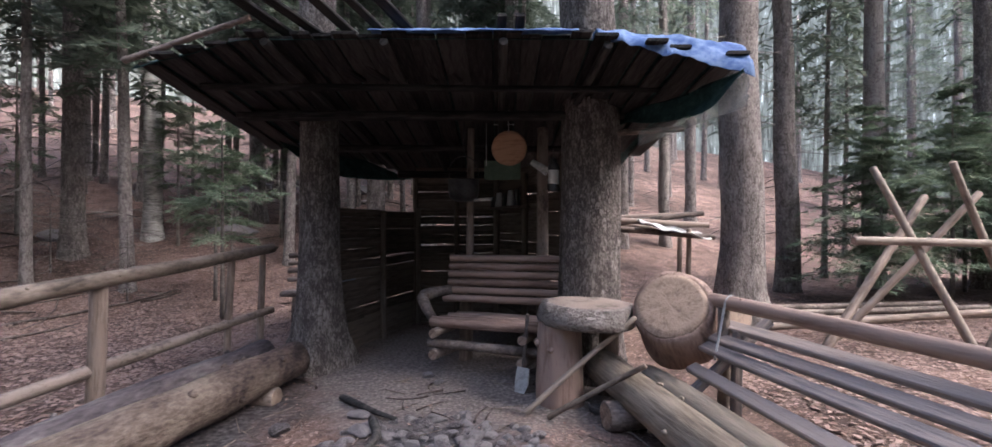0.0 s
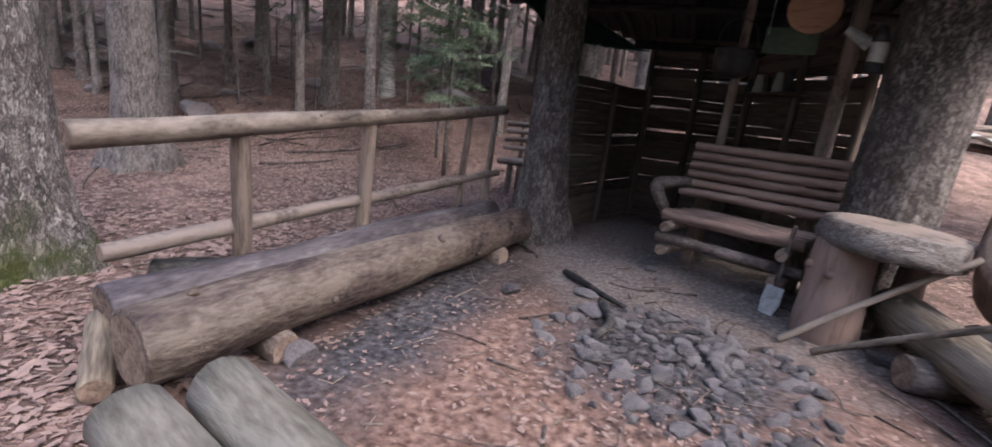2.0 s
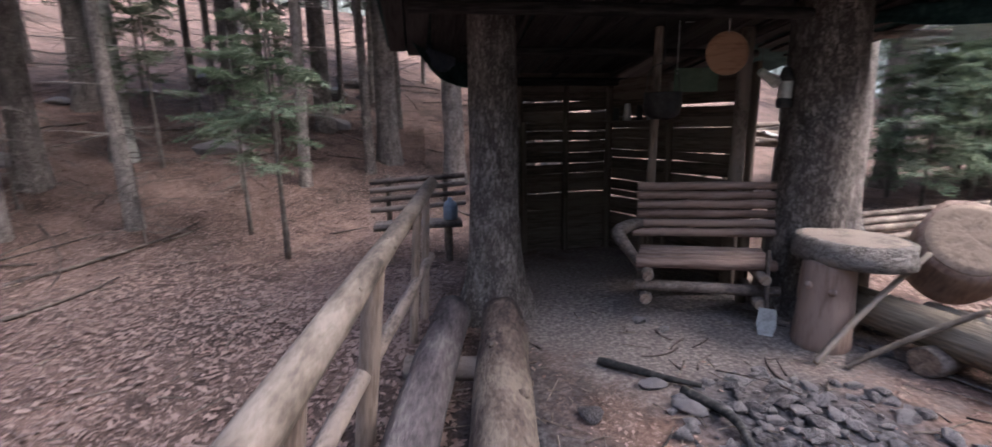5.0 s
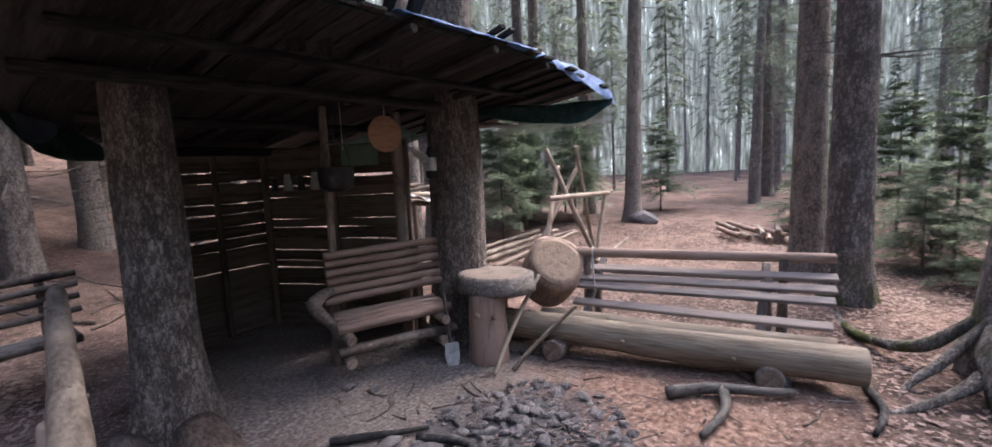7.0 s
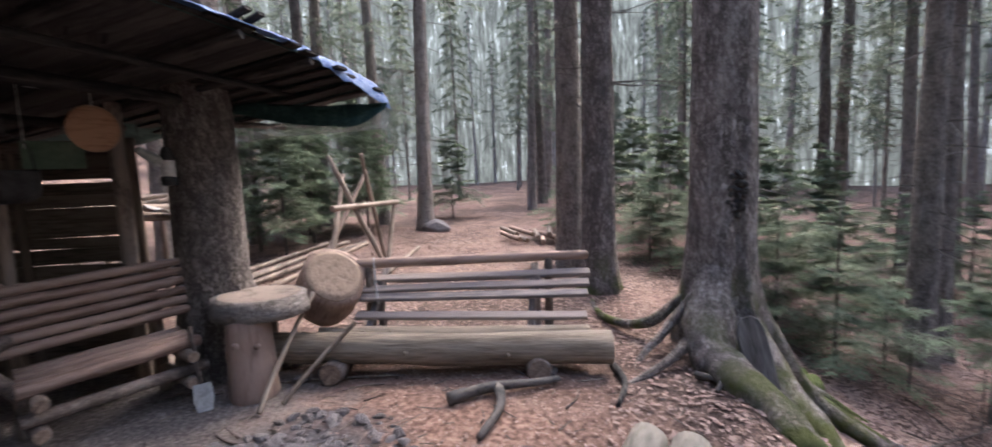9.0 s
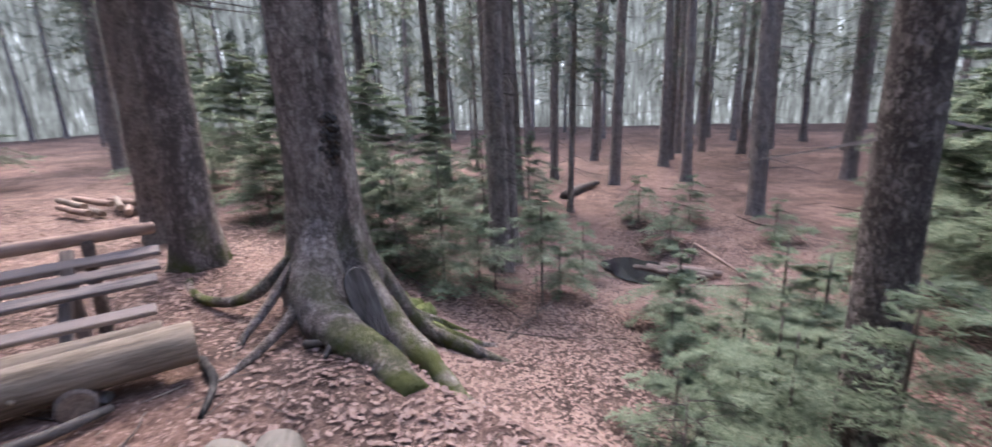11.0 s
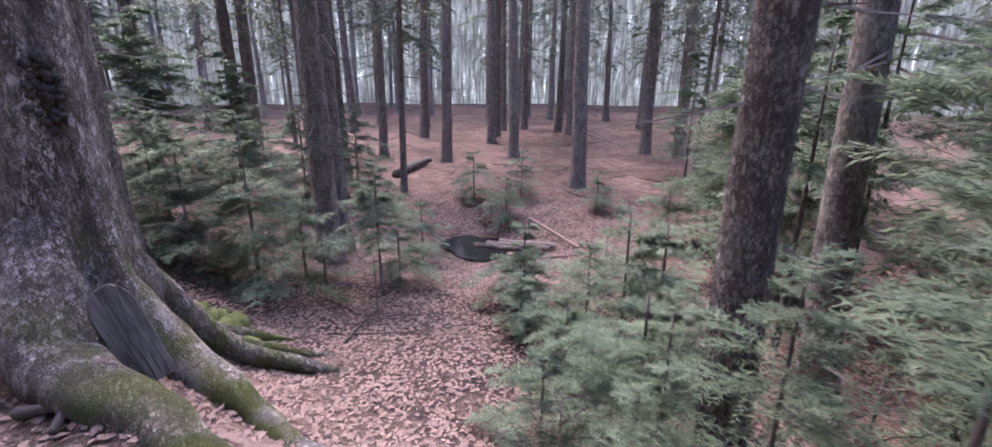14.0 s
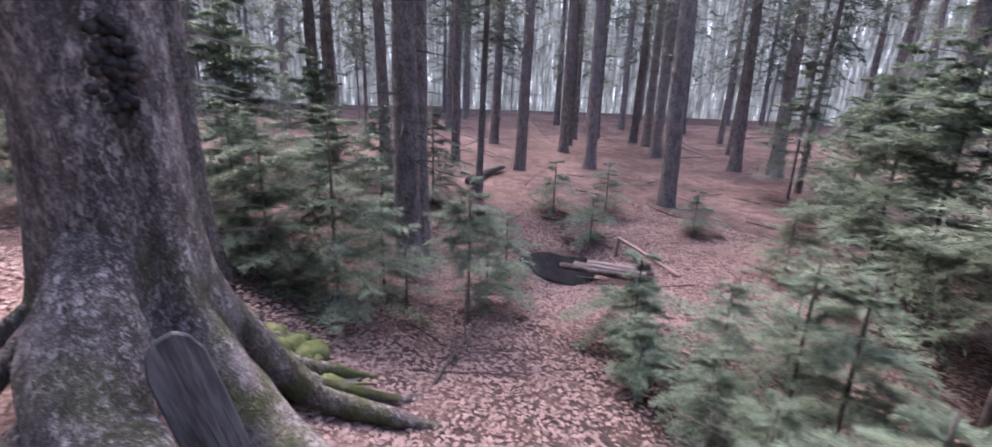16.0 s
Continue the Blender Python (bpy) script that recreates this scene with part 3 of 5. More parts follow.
        r0 = rs.uniform(0.02, 0.05)
        tube_path(bm, p, [r0 * (1 - 0.6 * j / len(p)) for j in range(len(p))], 8, k, 0.2)
        part("root", bm, (MOSS, BARK)[k % 2], t, "thin tangled root")
    # the smooth rounded board that leans between the roots
    bm = bmesh.new()
    prof = [(-0.13, 0), (0.13, 0), (0.14, 0.3), (0.135, 0.52), (0.1, 0.6), (0.04, 0.64), (-0.05, 0.63), (-0.11, 0.58), (-0.14, 0.5), (-0.145, 0.25)]
    front = [bm.verts.new((x, -0.025, z)) for x, z in prof]
    back = [bm.verts.new((x, 0.025, z)) for x, z in prof]
    bm.faces.new(front)
    bm.faces.new(back[::-1])
    for j in range(len(prof)):
        k = (j + 1) % len(prof)
        bm.faces.new((front[j], back[j], back[k], front[k]))
    bmesh.ops.recalc_face_normals(bm, faces=bm.faces)
    bmesh.ops.bevel(bm, geom=[e for e in bm.edges], offset=0.008, segments=1, affect="EDGES")
    b = part("wooden_plaque", bm, PLAQUE, None, "", pose(1.5, -0.2, -0.13, -13, -12, -86) @ Matrix.Diagonal((0.78, 1, 0.95, 1)), smooth=False)
    for k in range(5):
        x, z = -0.09 + 0.045 * k, 0.02 + 0.02 * (k % 2)
        bm = bmesh.new()
        tube_path(bm, [(x, -0.028, z), (x + 0.004, -0.029, z + 0.09), (x - 0.003, -0.028, z + 0.17 + 0.05 * (k % 3))], [0.0035, 0.0028, 0.001], 5, k)
        part("split", bm, CHAR, b, "dark drying split", local=True)
    tagged(b, "weathered grey rounded board leaning against mossy roots", "board")


big_tree()


# ---- forest ----
def forest():
    rs = random.Random(11)
    kinds = []
    for i in range(5):
        kinds.append(spruce((0, 0, -60), 16 + i, 0.2, 0.07, 40 + i, crown=(3.4 + 1.2 * i, 2.2 + 0.15 * i, 44), dead=55, seg=12, dead_lo=1.0, reach=1.2))
    kinds.append(spruce((0, 0, -60), 11, 0.09, 0.03, 60, name="slender_spruce", crown=(4.0, 1.5, 60), dead=50, seg=8, dead_lo=0.6, reach=0.9, label="slender young spruce with a thin dark trunk"))
    fixed = [(10.6, 6.5), (12.1, 8.6), (17, 4.4), (11.3, -6.9), (22, -2), (27, -18.5), (34, -25), (12.2, -11.6), (11.1, -14.2), (18.3, -15.4), (16.6, -19), (18, -23), (15.4, -23), (13.9, -22), (6.1, -11.3), (17.6, -32), (9.9, -23), (7.8, -18.8), (1.0, -11.4), (11.8, -37),
             (-8.2, 9.3), (-9.5, 13.0), (-12, 11), (-6.2, 12.5), (-4.6, 13.5), (-3.0, 12.0), (-14, 7), (-10.5, 7.2), (6.2, 10.2), (4.4, 9.0), (8.2, 10.4), (2.0, 12.5), (0.3, 10.5), (-1.6, 11.2)]
    spots = []
    for x, y in fixed:
        spots.append((x, y, 0))
    tries = 0
    while len(spots) < 290 and tries < 9000:
        tries += 1
        a = rs.uniform(0, 6.283)
        d = 9 + 46 * rs.random() ** 0.75
        x, y = d * math.cos(a), 2 + d * math.sin(a)
        if d < 13 and not (y > 8.5):
            continue
        # the open track to the east
        if 5 < x < 22 and abs(y - 3.4 - 0.12 * x) < 1.3:
            continue
        if min((x - p) ** 2 + (y - q) ** 2 for p, q, _ in spots) < 1.9:
            continue
        spots.append((x, y, 1))
    for _ in range(64):
        a, d = rs.uniform(1.45, 3.0), rs.uniform(8.5, 24)
        x, y = d * math.cos(a), 1 + d * math.sin(a)
        if x < -3.4 or y > 9:
            spots.append((x, y, 2))
    for x, y, free in spots:
        k = 5 if free == 2 else rs.randrange(5) if not free or rs.random() < 0.72 else 5
        s = rs.uniform(0.8, 1.25) if free else rs.uniform(0.95, 1.2)
        m = Matrix.LocRotScale((x, y, height(x, y) - 0.02), Euler((rs.uniform(-0.03, 0.03), rs.uniform(-0.03, 0.03), rs.uniform(0, 6.28))), (s, s, rs.uniform(0.85, 1.15)))
        copy_thing(kinds[k], m)
    for k in kinds:
        for o in (*k.children_recursive, k):
            bpy.data.objects.remove(o)


forest()


def backdrop():
    """Distant woods far beyond the last trees: painted streaks of trunks and pale sky gaps that glow."""
    m = bpy.data.materials.new("glowing_distant_woods")
    m.use_nodes = True
    n, l = m.node_tree.nodes, m.node_tree.links
    bsdf = n["Principled BSDF"]
    tc = n.new("ShaderNodeTexCoord")
    mp = n.new("ShaderNodeMapping")
    mp.inputs["Scale"].default_value = (2.6, 2.6, 0.3)
    l.new(tc.outputs["Object"], mp.inputs[0])
    a = n.new("ShaderNodeTexNoise")
    a.inputs["Scale"].default_value = 1.0
    a.inputs["Detail"].default_value = 8
    a.inputs["Roughness"].default_value = 0.75
    l.new(mp.outputs[0], a.inputs["Vector"])
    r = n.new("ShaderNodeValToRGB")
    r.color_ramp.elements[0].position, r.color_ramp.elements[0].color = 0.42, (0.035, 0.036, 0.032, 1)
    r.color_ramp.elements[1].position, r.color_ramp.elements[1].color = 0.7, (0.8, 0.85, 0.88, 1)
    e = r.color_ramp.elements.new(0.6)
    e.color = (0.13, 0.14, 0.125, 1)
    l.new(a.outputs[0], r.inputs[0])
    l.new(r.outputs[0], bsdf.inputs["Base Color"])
    # daylight in the far woods is painted: the streaks and sky gaps emit
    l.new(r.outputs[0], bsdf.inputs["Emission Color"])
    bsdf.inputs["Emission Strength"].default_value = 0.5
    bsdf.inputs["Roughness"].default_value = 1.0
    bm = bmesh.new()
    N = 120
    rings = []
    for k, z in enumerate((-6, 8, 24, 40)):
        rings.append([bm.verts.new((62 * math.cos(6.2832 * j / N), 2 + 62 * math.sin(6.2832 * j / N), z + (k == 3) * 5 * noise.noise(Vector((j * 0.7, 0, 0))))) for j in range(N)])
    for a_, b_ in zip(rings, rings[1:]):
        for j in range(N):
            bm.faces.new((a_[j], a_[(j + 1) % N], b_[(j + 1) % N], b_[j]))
    tagged(part("backdrop", bm, m), "glowing painted backdrop of distant grey woods seen between the trunks", "backdrop", kind="structure")


backdrop()


# ---- young spruces ----
def young_spruce(h, reach, seed, rows=9, per=5, side=9, needles=12, start=0.12, nw=0.0055, big=1.0):
    rs = random.Random(seed)
    t = thing("young_spruce", "young green spruce with soft needled branches", "tree", (0, 0, -40), "young spruces")
    bm = bmesh.new()
    pts = [(0.02 * noise.noise(Vector((k, seed, 0))), 0.02 * noise.noise(Vector((k, seed, 4))), -0.1 + (h + 0.1) * k / 7) for k in range(8)]
    tube_path(bm, pts, [0.008 + 0.009 * h * (1 - k / 7) for k in range(8)], 7, seed)
    part("trunk", bm, TWIG, t, local=True)
    V, Fc = [], []
    for i in range(rows):
        u = i / max(1, rows - 1)
        z = h * (start + (0.97 - start) * u)
        L = reach * (1.0 - 0.82 * u) * (0.75 + 0.25 * min(1, u * 5))
        n = per if u < 0.85 else 4
        for j in range(n):
            if rs.random() < 0.2:
                continue
            a = 6.283 * (j + rs.uniform(-0.25, 0.25)) / n + i * 1.3
            d = Vector((math.cos(a), math.sin(a), rs.uniform(0.0, 0.3) + 0.3 * u))
            needle_spray(V, Fc, Vector((0, 0, z + rs.uniform(-0.55, 0.55) * h / rows)), d, L * rs.uniform(0.45, 1.3), rs.uniform(0.05, 0.55), side, needles, nw, rs, big)
    tagged(part_mesh("foliage", mesh_of("foliage", V, Fc), NEEDLE, t, local=True, smooth=False), kind="stuff")
    return t


def bare_bush(seed):
    """A dead little spruce: a thin stem with a tangle of fine grey twigs."""
    rs = random.Random(seed)
    t = thing("dead_sapling", "dead grey sapling with a tangle of fine twigs", "sapling", (0, 0, -40), "dead saplings")
    bm = bmesh.new()
    tube_path(bm, [(0.02 * nz(k, seed), 0.02 * nz(k, 9), -0.08 + 0.14 * k) for k in range(7)], [0.012 - 0.0014 * k for k in range(7)], 6, seed)
    part("trunk", bm, TWIG, t, local=True)
    V, Fc = [], []

    def limb(p, d, length, w, depth):
        for _ in range(3):
            q = p + (d + Vector((rs.uniform(-1, 1), rs.uniform(-1, 1), rs.uniform(-1, 0.6))) * 0.35).normalized() * length / 3
            sd = (q - p).cross(Vector((0, 0, 1)))
            sd = sd.normalized() * w if sd.length > 1e-5 else Vector((w, 0, 0))
            b = len(V)
            V.extend([(p + sd)[:], (p - sd)[:], (q - sd * 0.6)[:], (q + sd * 0.6)[:], (p + Vector((0, 0, 1.4 * w)))[:], (q + Vector((0, 0, w)))[:]])
            Fc.extend([(b, b + 1, b + 2, b + 3), (b + 1, b + 4, b + 5, b + 2), (b + 4, b, b + 3, b + 5)])
            if depth:
                for _ in range(3):
                    limb(p.lerp(q, rs.random()), (d + Vector((rs.uniform(-1, 1), rs.uniform(-1, 1), rs.uniform(-0.6, 0.4)))).normalized(), length * 0.45, w * 0.6, depth - 1)
            p, d, w = q, (q - p).normalized(), w * 0.8

    for i in range(16):
        a = i * 2.4
        limb(Vector((0, 0, 0.1 + 0.04 * i)), Vector((math.cos(a), math.sin(a), rs.uniform(-0.2, 0.3))), rs.uniform(0.3, 0.55), 0.0045, 1)
    tagged(part_mesh("twig_tangle", mesh_of("twig_tangle", V, Fc), TWIG, t, local=True, smooth=False), kind="stuff")
    return t


def plant_young():
    rs = random.Random(5)
    a = young_spruce(1.5, 0.95, 1, rows=8, per=6, side=11, needles=14)
    b = young_spruce(2.3, 1.3, 2, rows=12, per=7, side=11, needles=12, nw=0.008, big=1.4)
    c = young_spruce(3.6, 1.75, 3, rows=14, per=7, side=12, needles=10, start=0.2, nw=0.013, big=2.0)
    d = young_spruce(0.9, 0.8, 4, rows=6, per=5, side=10, needles=15, start=0.25)
    e = young_spruce(5.5, 2.3, 5, rows=15, per=6, side=12, needles=10, start=0.2, nw=0.015, big=2.2)
    f = young_spruce(2.1, 1.3, 6, rows=7, per=5, side=10, needles=16, start=0.12, nw=0.006, big=0.9)
    g = young_spruce(3.6, 1.15, 7, rows=8, per=5, side=10, needles=10, start=0.42, nw=0.011, big=1.7)
    h = young_spruce(1.65, 0.72, 8, rows=6, per=7, side=11, needles=16, start=0.55, nw=0.006)
    k = bare_bush(12)
    spots = [
        (b, 4.4, -1.8, 0.95), (b, 5.1, -1.3, 0.8), (h, 3.72, -3.1, 1.05), (k, 3.3, -2.75, 1.0), (k, 4.3, -2.6, 1.2), (k, -0.2, -1.75, 0.9), (k, 0.7, -2.9, 0.9), (k, 4.7, -1.2, 1.3), (k, -1.5, -3.0, 1.4), (k, 1.6, -5.3, 1.3), (e, -2.6, -6.6, 0.9), (e, -0.9, -7.0, 0.8), (c, -3.6, -3.6, 1.1), (e, -4.6, -7.2, 1.0), (e, -2.2, -10.0, 1.1), (e, 0.6, -12.5, 1.1), (e, -5.8, -10.5, 1.2), (e, -7.2, -5.2, 1.1), (k, -6.0, 7.8, 1.5), (k, -8.0, 8.6, 1.7), (k, -5.4, 9.8, 1.6), (k, -9.5, 8.0, 1.8), (k, -7.0, 12.2, 2.0), (k, -11.0, 10.5, 2.0), (g, -12.5, 9.5, 1.2), (g, -5.2, 11.6, 1.1), (g, -8.6, 13.6, 1.3), (c, 1.2, -9.0, 1.0), (b, 9.4, -6.2, 1.0), (c, 10.5, -3.8, 0.9), (e, 4.5, -15.0, 0.7), (c, 2.6, -13.0, 0.9), (a, 4.9, -2.6, 0.9), (d, 4.0, -3.6, 1.0), (d, 2.3, -4.4, 1.2), (a, 1.3, -4.4, 0.8), (d, 0.2, -2.1, 0.9), (d, 1.75, -3.7, 0.8), (d, 1.0, -3.55, 0.9), (d, 2.36, -4.41, 0.9), (a, 0.35, -3.0, 0.65), (f, 0.5, -3.75, 0.85),
        (a, 0.2, -3.9, 1.1), (a, 0.9, -5.0, 0.8), (f, -1.75, -1.75, 0.85), (f, -2.45, -1.95, 0.85), (f, -1.2, -1.9, 0.7), (f, -0.65, -2.05, 0.6), (a, -0.4, -2.3, 0.9), (g, -1.9, -3.6, 1.1), (c, -2.4, -4.2, 0.9), (g, -0.5, -5.6, 1.0), (c, -2.9, -2.9, 1.0), (e, -3.3, -5.0, 1.0), (c, 0.4, -7.5, 1.0),
        (d, 5.8, -7.9, 1.1), (d, 7.4, -8.4, 1.3), (a, 6.6, -9.4, 0.9), (d, 4.4, -9.6, 1.0), (b, 8.3, -4.3, 1.0), (c, 7.4, -1.6, 0.9), (b, 6.0, -1.2, 0.8), (a, 5.0, -4.8, 0.8), (a, 2.2, -8.6, 0.9), (b, 6.3, 0.4, 0.7), (a, 5.4, -0.2, 0.9),
        (c, 7.0, 0.0, 0.7), (c, 10.5, 8.3, 1.0), (c, 9.3, 9.5, 1.0), (e, 12.5, 9.8, 0.8), (e, 11.5, 11.4, 0.9), (c, 13.2, 1.6, 0.9), (b, 11.2, 1.8, 1.2), (c, 14.2, 6.9, 0.9), (c, 9.2, 0.6, 0.8), (b, 10.2, 2.1, 1.0),
        (e, 8.2, 8.6, 0.72), (e, 7.2, 9.4, 0.7), (c, 6.6, 8.2, 0.9), (e, 9.6, 7.8, 0.6),
        (g, -4.0, 7.0, 0.9), (g, -4.8, 8.2, 0.85), (g, -6.9, 10.4, 1.0), (g, -9.8, 9.8, 1.1),
    ]
    for src, x, y, s in spots:
        copy_thing(src, Matrix.LocRotScale((x, y, height(x, y)), Euler((0, 0, rs.uniform(0, 6.28))), (s, s, s)))
    for k in (a, b, c, d, e, f, g, h, k):
        for o in (*k.children_recursive, k):
            bpy.data.objects.remove(o)


plant_young()


# ---- the shelter ----
def roof_z(x, y):
    z = 2.645 - 0.135 * (y - 3.2)
    if x > 0.6:
        z -= 0.22 * (x - 0.6) ** 1.2
    if x < -1.7:
        z -= 0.17 * (-1.7 - x)
    return z


def slatted_wall(name, p0, p1, tops, label, seed, gap=0.027):
    """A wall of horizontal boards between two posts; tops gives its height at both ends."""
    w = thing(name, label, "wall", (*p0, 0), kind="structure")
    p0, p1 = Vector((*p0, 0)), Vector((*p1, 0))
    rs = random.Random(seed)
    z = -0.06
    top = max(tops)
    k = 0
    while z < top - 0.05:
        h = rs.uniform(0.085, 0.14)
        u0, u1 = 0.0, 1.0
        if z > tops[0]:
            u0 = 0.5
        if z > tops[1]:
            u1 = 0.5
        a, b = p0.lerp(p1, u0), p0.lerp(p1, u1)
        ta, tb = rs.uniform(-0.012, 0.012), rs.uniform(-0.012, 0.012)
        board("plank", a + Vector((0, 0, z + h / 2 + ta)), b + Vector((0, 0, z + h / 2 + tb)), 0.022, h + 0.012 - (gap * rs.uniform(0.5, 1.0) if 0.45 < z < 1.75 and rs.random() < 0.9 else 0.0), PLANK, w, seed * 100 + k, warp=0.02)
        z += h
        k += 1
    for u in (0.0, 0.5, 1.0):
        p = p0.lerp(p1, u)
        n = (p1 - p0).normalized().cross(Vector((0, 0, 1))) * 0.05
        t = tops[0] if u == 0 else tops[1] if u == 1 else min(tops)
        log("post", p + n + Vector((0, 0, -0.1)), p + n + Vector((0, 0, t)), 0.04, 0.035, [PLANK, PLANK], w, seed + int(u * 7), seg=8, rings=5)
    return w


slatted_wall("wall_left", (-1.7, 5.0), (-1.13, 6.68), (1.52, 1.6), "low side wall of dark gappy boards", 1)
slatted_wall("wall_back", (-1.12, 6.72), (0.02, 6.76), (2.12, 2.12), "back wall of dark boards with light slits", 2)
slatted_wall("wall_right", (0.05, 6.72), (0.74, 5.0), (2.0, 2.1), "side wall of dark boards, low towards the back", 3)


def roof():
    r = thing("roof", "sagging lean-to roof of near-black boards under tarpaulins", "roof", (-0.4, 5, 2.4), kind="structure")
    rs = random.Random(8)
    x, k = -2.52, 0
    while x < 1.5:
        w = rs.uniform(0.13, 0.2)
        xc = x + w / 2
        y0 = 3.22 + rs.uniform(-0.05, 0.05) + (0.12 * max(0, -1.6 - xc)) - (0.16 * max(0, xc - 0.7))
        y1 = 7.15 if xc > -1.35 else 7.0 + (xc + 1.35) * 1.45
        if xc > 1.0:
            y1 = 5.4
        if y1 > y0 + 0.3:
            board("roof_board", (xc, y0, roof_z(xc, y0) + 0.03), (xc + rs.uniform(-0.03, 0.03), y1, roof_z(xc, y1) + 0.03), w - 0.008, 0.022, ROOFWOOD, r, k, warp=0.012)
        x += w
        k += 1
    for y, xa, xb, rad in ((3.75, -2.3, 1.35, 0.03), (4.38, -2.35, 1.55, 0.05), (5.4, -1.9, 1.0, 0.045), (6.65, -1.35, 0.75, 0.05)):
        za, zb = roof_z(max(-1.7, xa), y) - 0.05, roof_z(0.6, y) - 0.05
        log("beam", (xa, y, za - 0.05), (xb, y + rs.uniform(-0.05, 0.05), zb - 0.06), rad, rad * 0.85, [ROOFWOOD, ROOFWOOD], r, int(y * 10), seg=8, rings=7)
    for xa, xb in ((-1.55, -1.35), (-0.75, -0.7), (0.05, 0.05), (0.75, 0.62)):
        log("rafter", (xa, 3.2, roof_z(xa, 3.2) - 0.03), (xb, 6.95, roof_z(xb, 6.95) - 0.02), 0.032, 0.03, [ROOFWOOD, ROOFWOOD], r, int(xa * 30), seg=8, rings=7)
    # rough board ends that stick out past the eave
    for x0, x1, y1, z1, w in ((-1.35, -1.68, 2.95, 2.84, 0.11), (-1.15, -1.45, 2.98, 2.82, 0.09), (-1.0, -1.33, 2.75, 2.95, 0.09), (-0.75, -1.08, 2.85, 2.93, 0.07), (-0.55, -0.86, 2.9, 2.92, 0.09)):
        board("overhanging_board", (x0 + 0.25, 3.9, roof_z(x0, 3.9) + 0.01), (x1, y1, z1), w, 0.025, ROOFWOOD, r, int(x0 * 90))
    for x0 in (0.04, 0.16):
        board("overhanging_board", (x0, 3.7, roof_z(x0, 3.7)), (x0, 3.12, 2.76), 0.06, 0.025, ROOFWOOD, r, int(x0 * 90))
    log("edge_pole", (-2.62, 3.38, 2.55), (-1.6, 3.1, 2.73), 0.022, 0.018, [LOG_GREY, END], r, 77, seg=8, label="thin grey pole along the eave")
    log("side_pole", (0.75, 4.35, 2.2), (1.62, 4.15, 2.22), 0.03, 0.025, [LOG_GREY, END], r, 78, seg=8)
    return r


roof()


def cloth(name, fn, nu, nv, mat, label, category, parent=None, thick=0.006):
    V = [fn(i / nu, j / nv) for j in range(nv + 1) for i in range(nu + 1)]
    V += [(x, y, z - thick) for x, y, z in V]
    n = nu + 1
    N = n * (nv + 1)
    Fc = []
    for j in range(nv):
        for i in range(nu):
            q = (j * n + i, j * n + i + 1, (j + 1) * n + i + 1, (j + 1) * n + i)
            Fc += [q, tuple(N + k for k in q[::-1])]
    rim = [i for i in range(n)] + [j * n + nu for j in range(1, nv + 1)] + [nv * n + i for i in range(nu - 1, -1, -1)] + [j * n for j in range(nv - 1, 0, -1)]
    for a, b in zip(rim, rim[1:] + rim[:1]):
        Fc.append((b, a, N + a, N + b))
    ob = part_mesh(name, mesh_of(name, V, Fc), mat, parent, label if parent else "")
    return ob if parent else tagged(ob, label, category)


def top_sheet(u, v):
    x = -2.55 + 4.1 * u
    y0 = 3.24 + 0.12 * max(0, -1.6 - x) - 0.14 * max(0, x - 0.7)
    y1 = 7.25 if x > -1.35 else 7.05 + (x + 1.35) * 1.4
    y = y0 + (y1 - y0) * v
    return (x, y, roof_z(x, y) + 0.062 + 0.02 * nz(x * 3, y * 3) - (0.05 if v == 0 else 0))


cloth("roof_tarpaulin", top_sheet, 60, 40, TARP_GREEN, "dark green tarpaulin spread over the roof boards", "tarpaulin")


def blue_fold(u, v):
    x = 0.7 + 0.92 * u
    y = 3.24 - 0.25 * u + 0.3 * v + 0.03 * nz(u * 9, v * 3)
    z = roof_z(x, 3.2) + 0.09 + 0.05 * math.sin(v * math.pi) + 0.04 * nz(u * 6, v * 5, 2) + 0.014 * nz(u * 17, v * 11, 6) + 0.06 * u * math.sin(v * 2.5) - (0.06 + 0.1 * u) * (1 - v) ** 3 - 0.03 * u
    return (x, y, z)


cloth("blue_tarpaulin", blue_fold, 40, 14, TARP, "crumpled blue tarpaulin along the eave", "tarpaulin")


def blue_strip(u, v):
    x = -0.85 + 1.4 * u
    return (x, 3.16 + 0.12 * v, 2.7 + 0.02 * math.sin(v * 3.1) + 0.012 * nz(u * 12, v * 2, 5) - 0.02 * (1 - v))


cloth("blue_tarpaulin", blue_strip, 30, 5, TARP, "thin blue edge of tarpaulin on the eave", "tarpaulin")


def side_drop(u, v):
    a = [(1.55, 2.98, 2.37), (1.4, 3.6, 2.36), (1.2, 4.3, 2.42), (1.05, 5.0, 2.36)]
    k = min(2, int(u * 3))
    f = u * 3 - k
    p = Vector(a[k]).lerp(Vector(a[k + 1]), f)
    d = 0.14 * math.sin(min(1, u * 1.6) * math.pi * 0.8) + 0.03 + 0.09 * math.exp(-((u - 0.14) / 0.13) ** 2)
    return (p.x + 0.03 * nz(u * 8, v * 4) - 0.05 * v, p.y, p.z - d * v)


cloth("hanging_tarpaulin", side_drop, 24, 8, TARP_GREEN, "dark tarpaulin flap hanging under the roof edge", "tarpaulin")


def film_drop(u, v):
    p = Vector((1.58, 3.0, 2.36)).lerp(Vector((1.25, 4.2, 2.2)), u)
    return (p.x + 0.02 * nz(u * 9, v * 5), p.y + 0.03 * nz(u * 5, v * 9), p.z - (0.22 - 0.1 * u) * v)


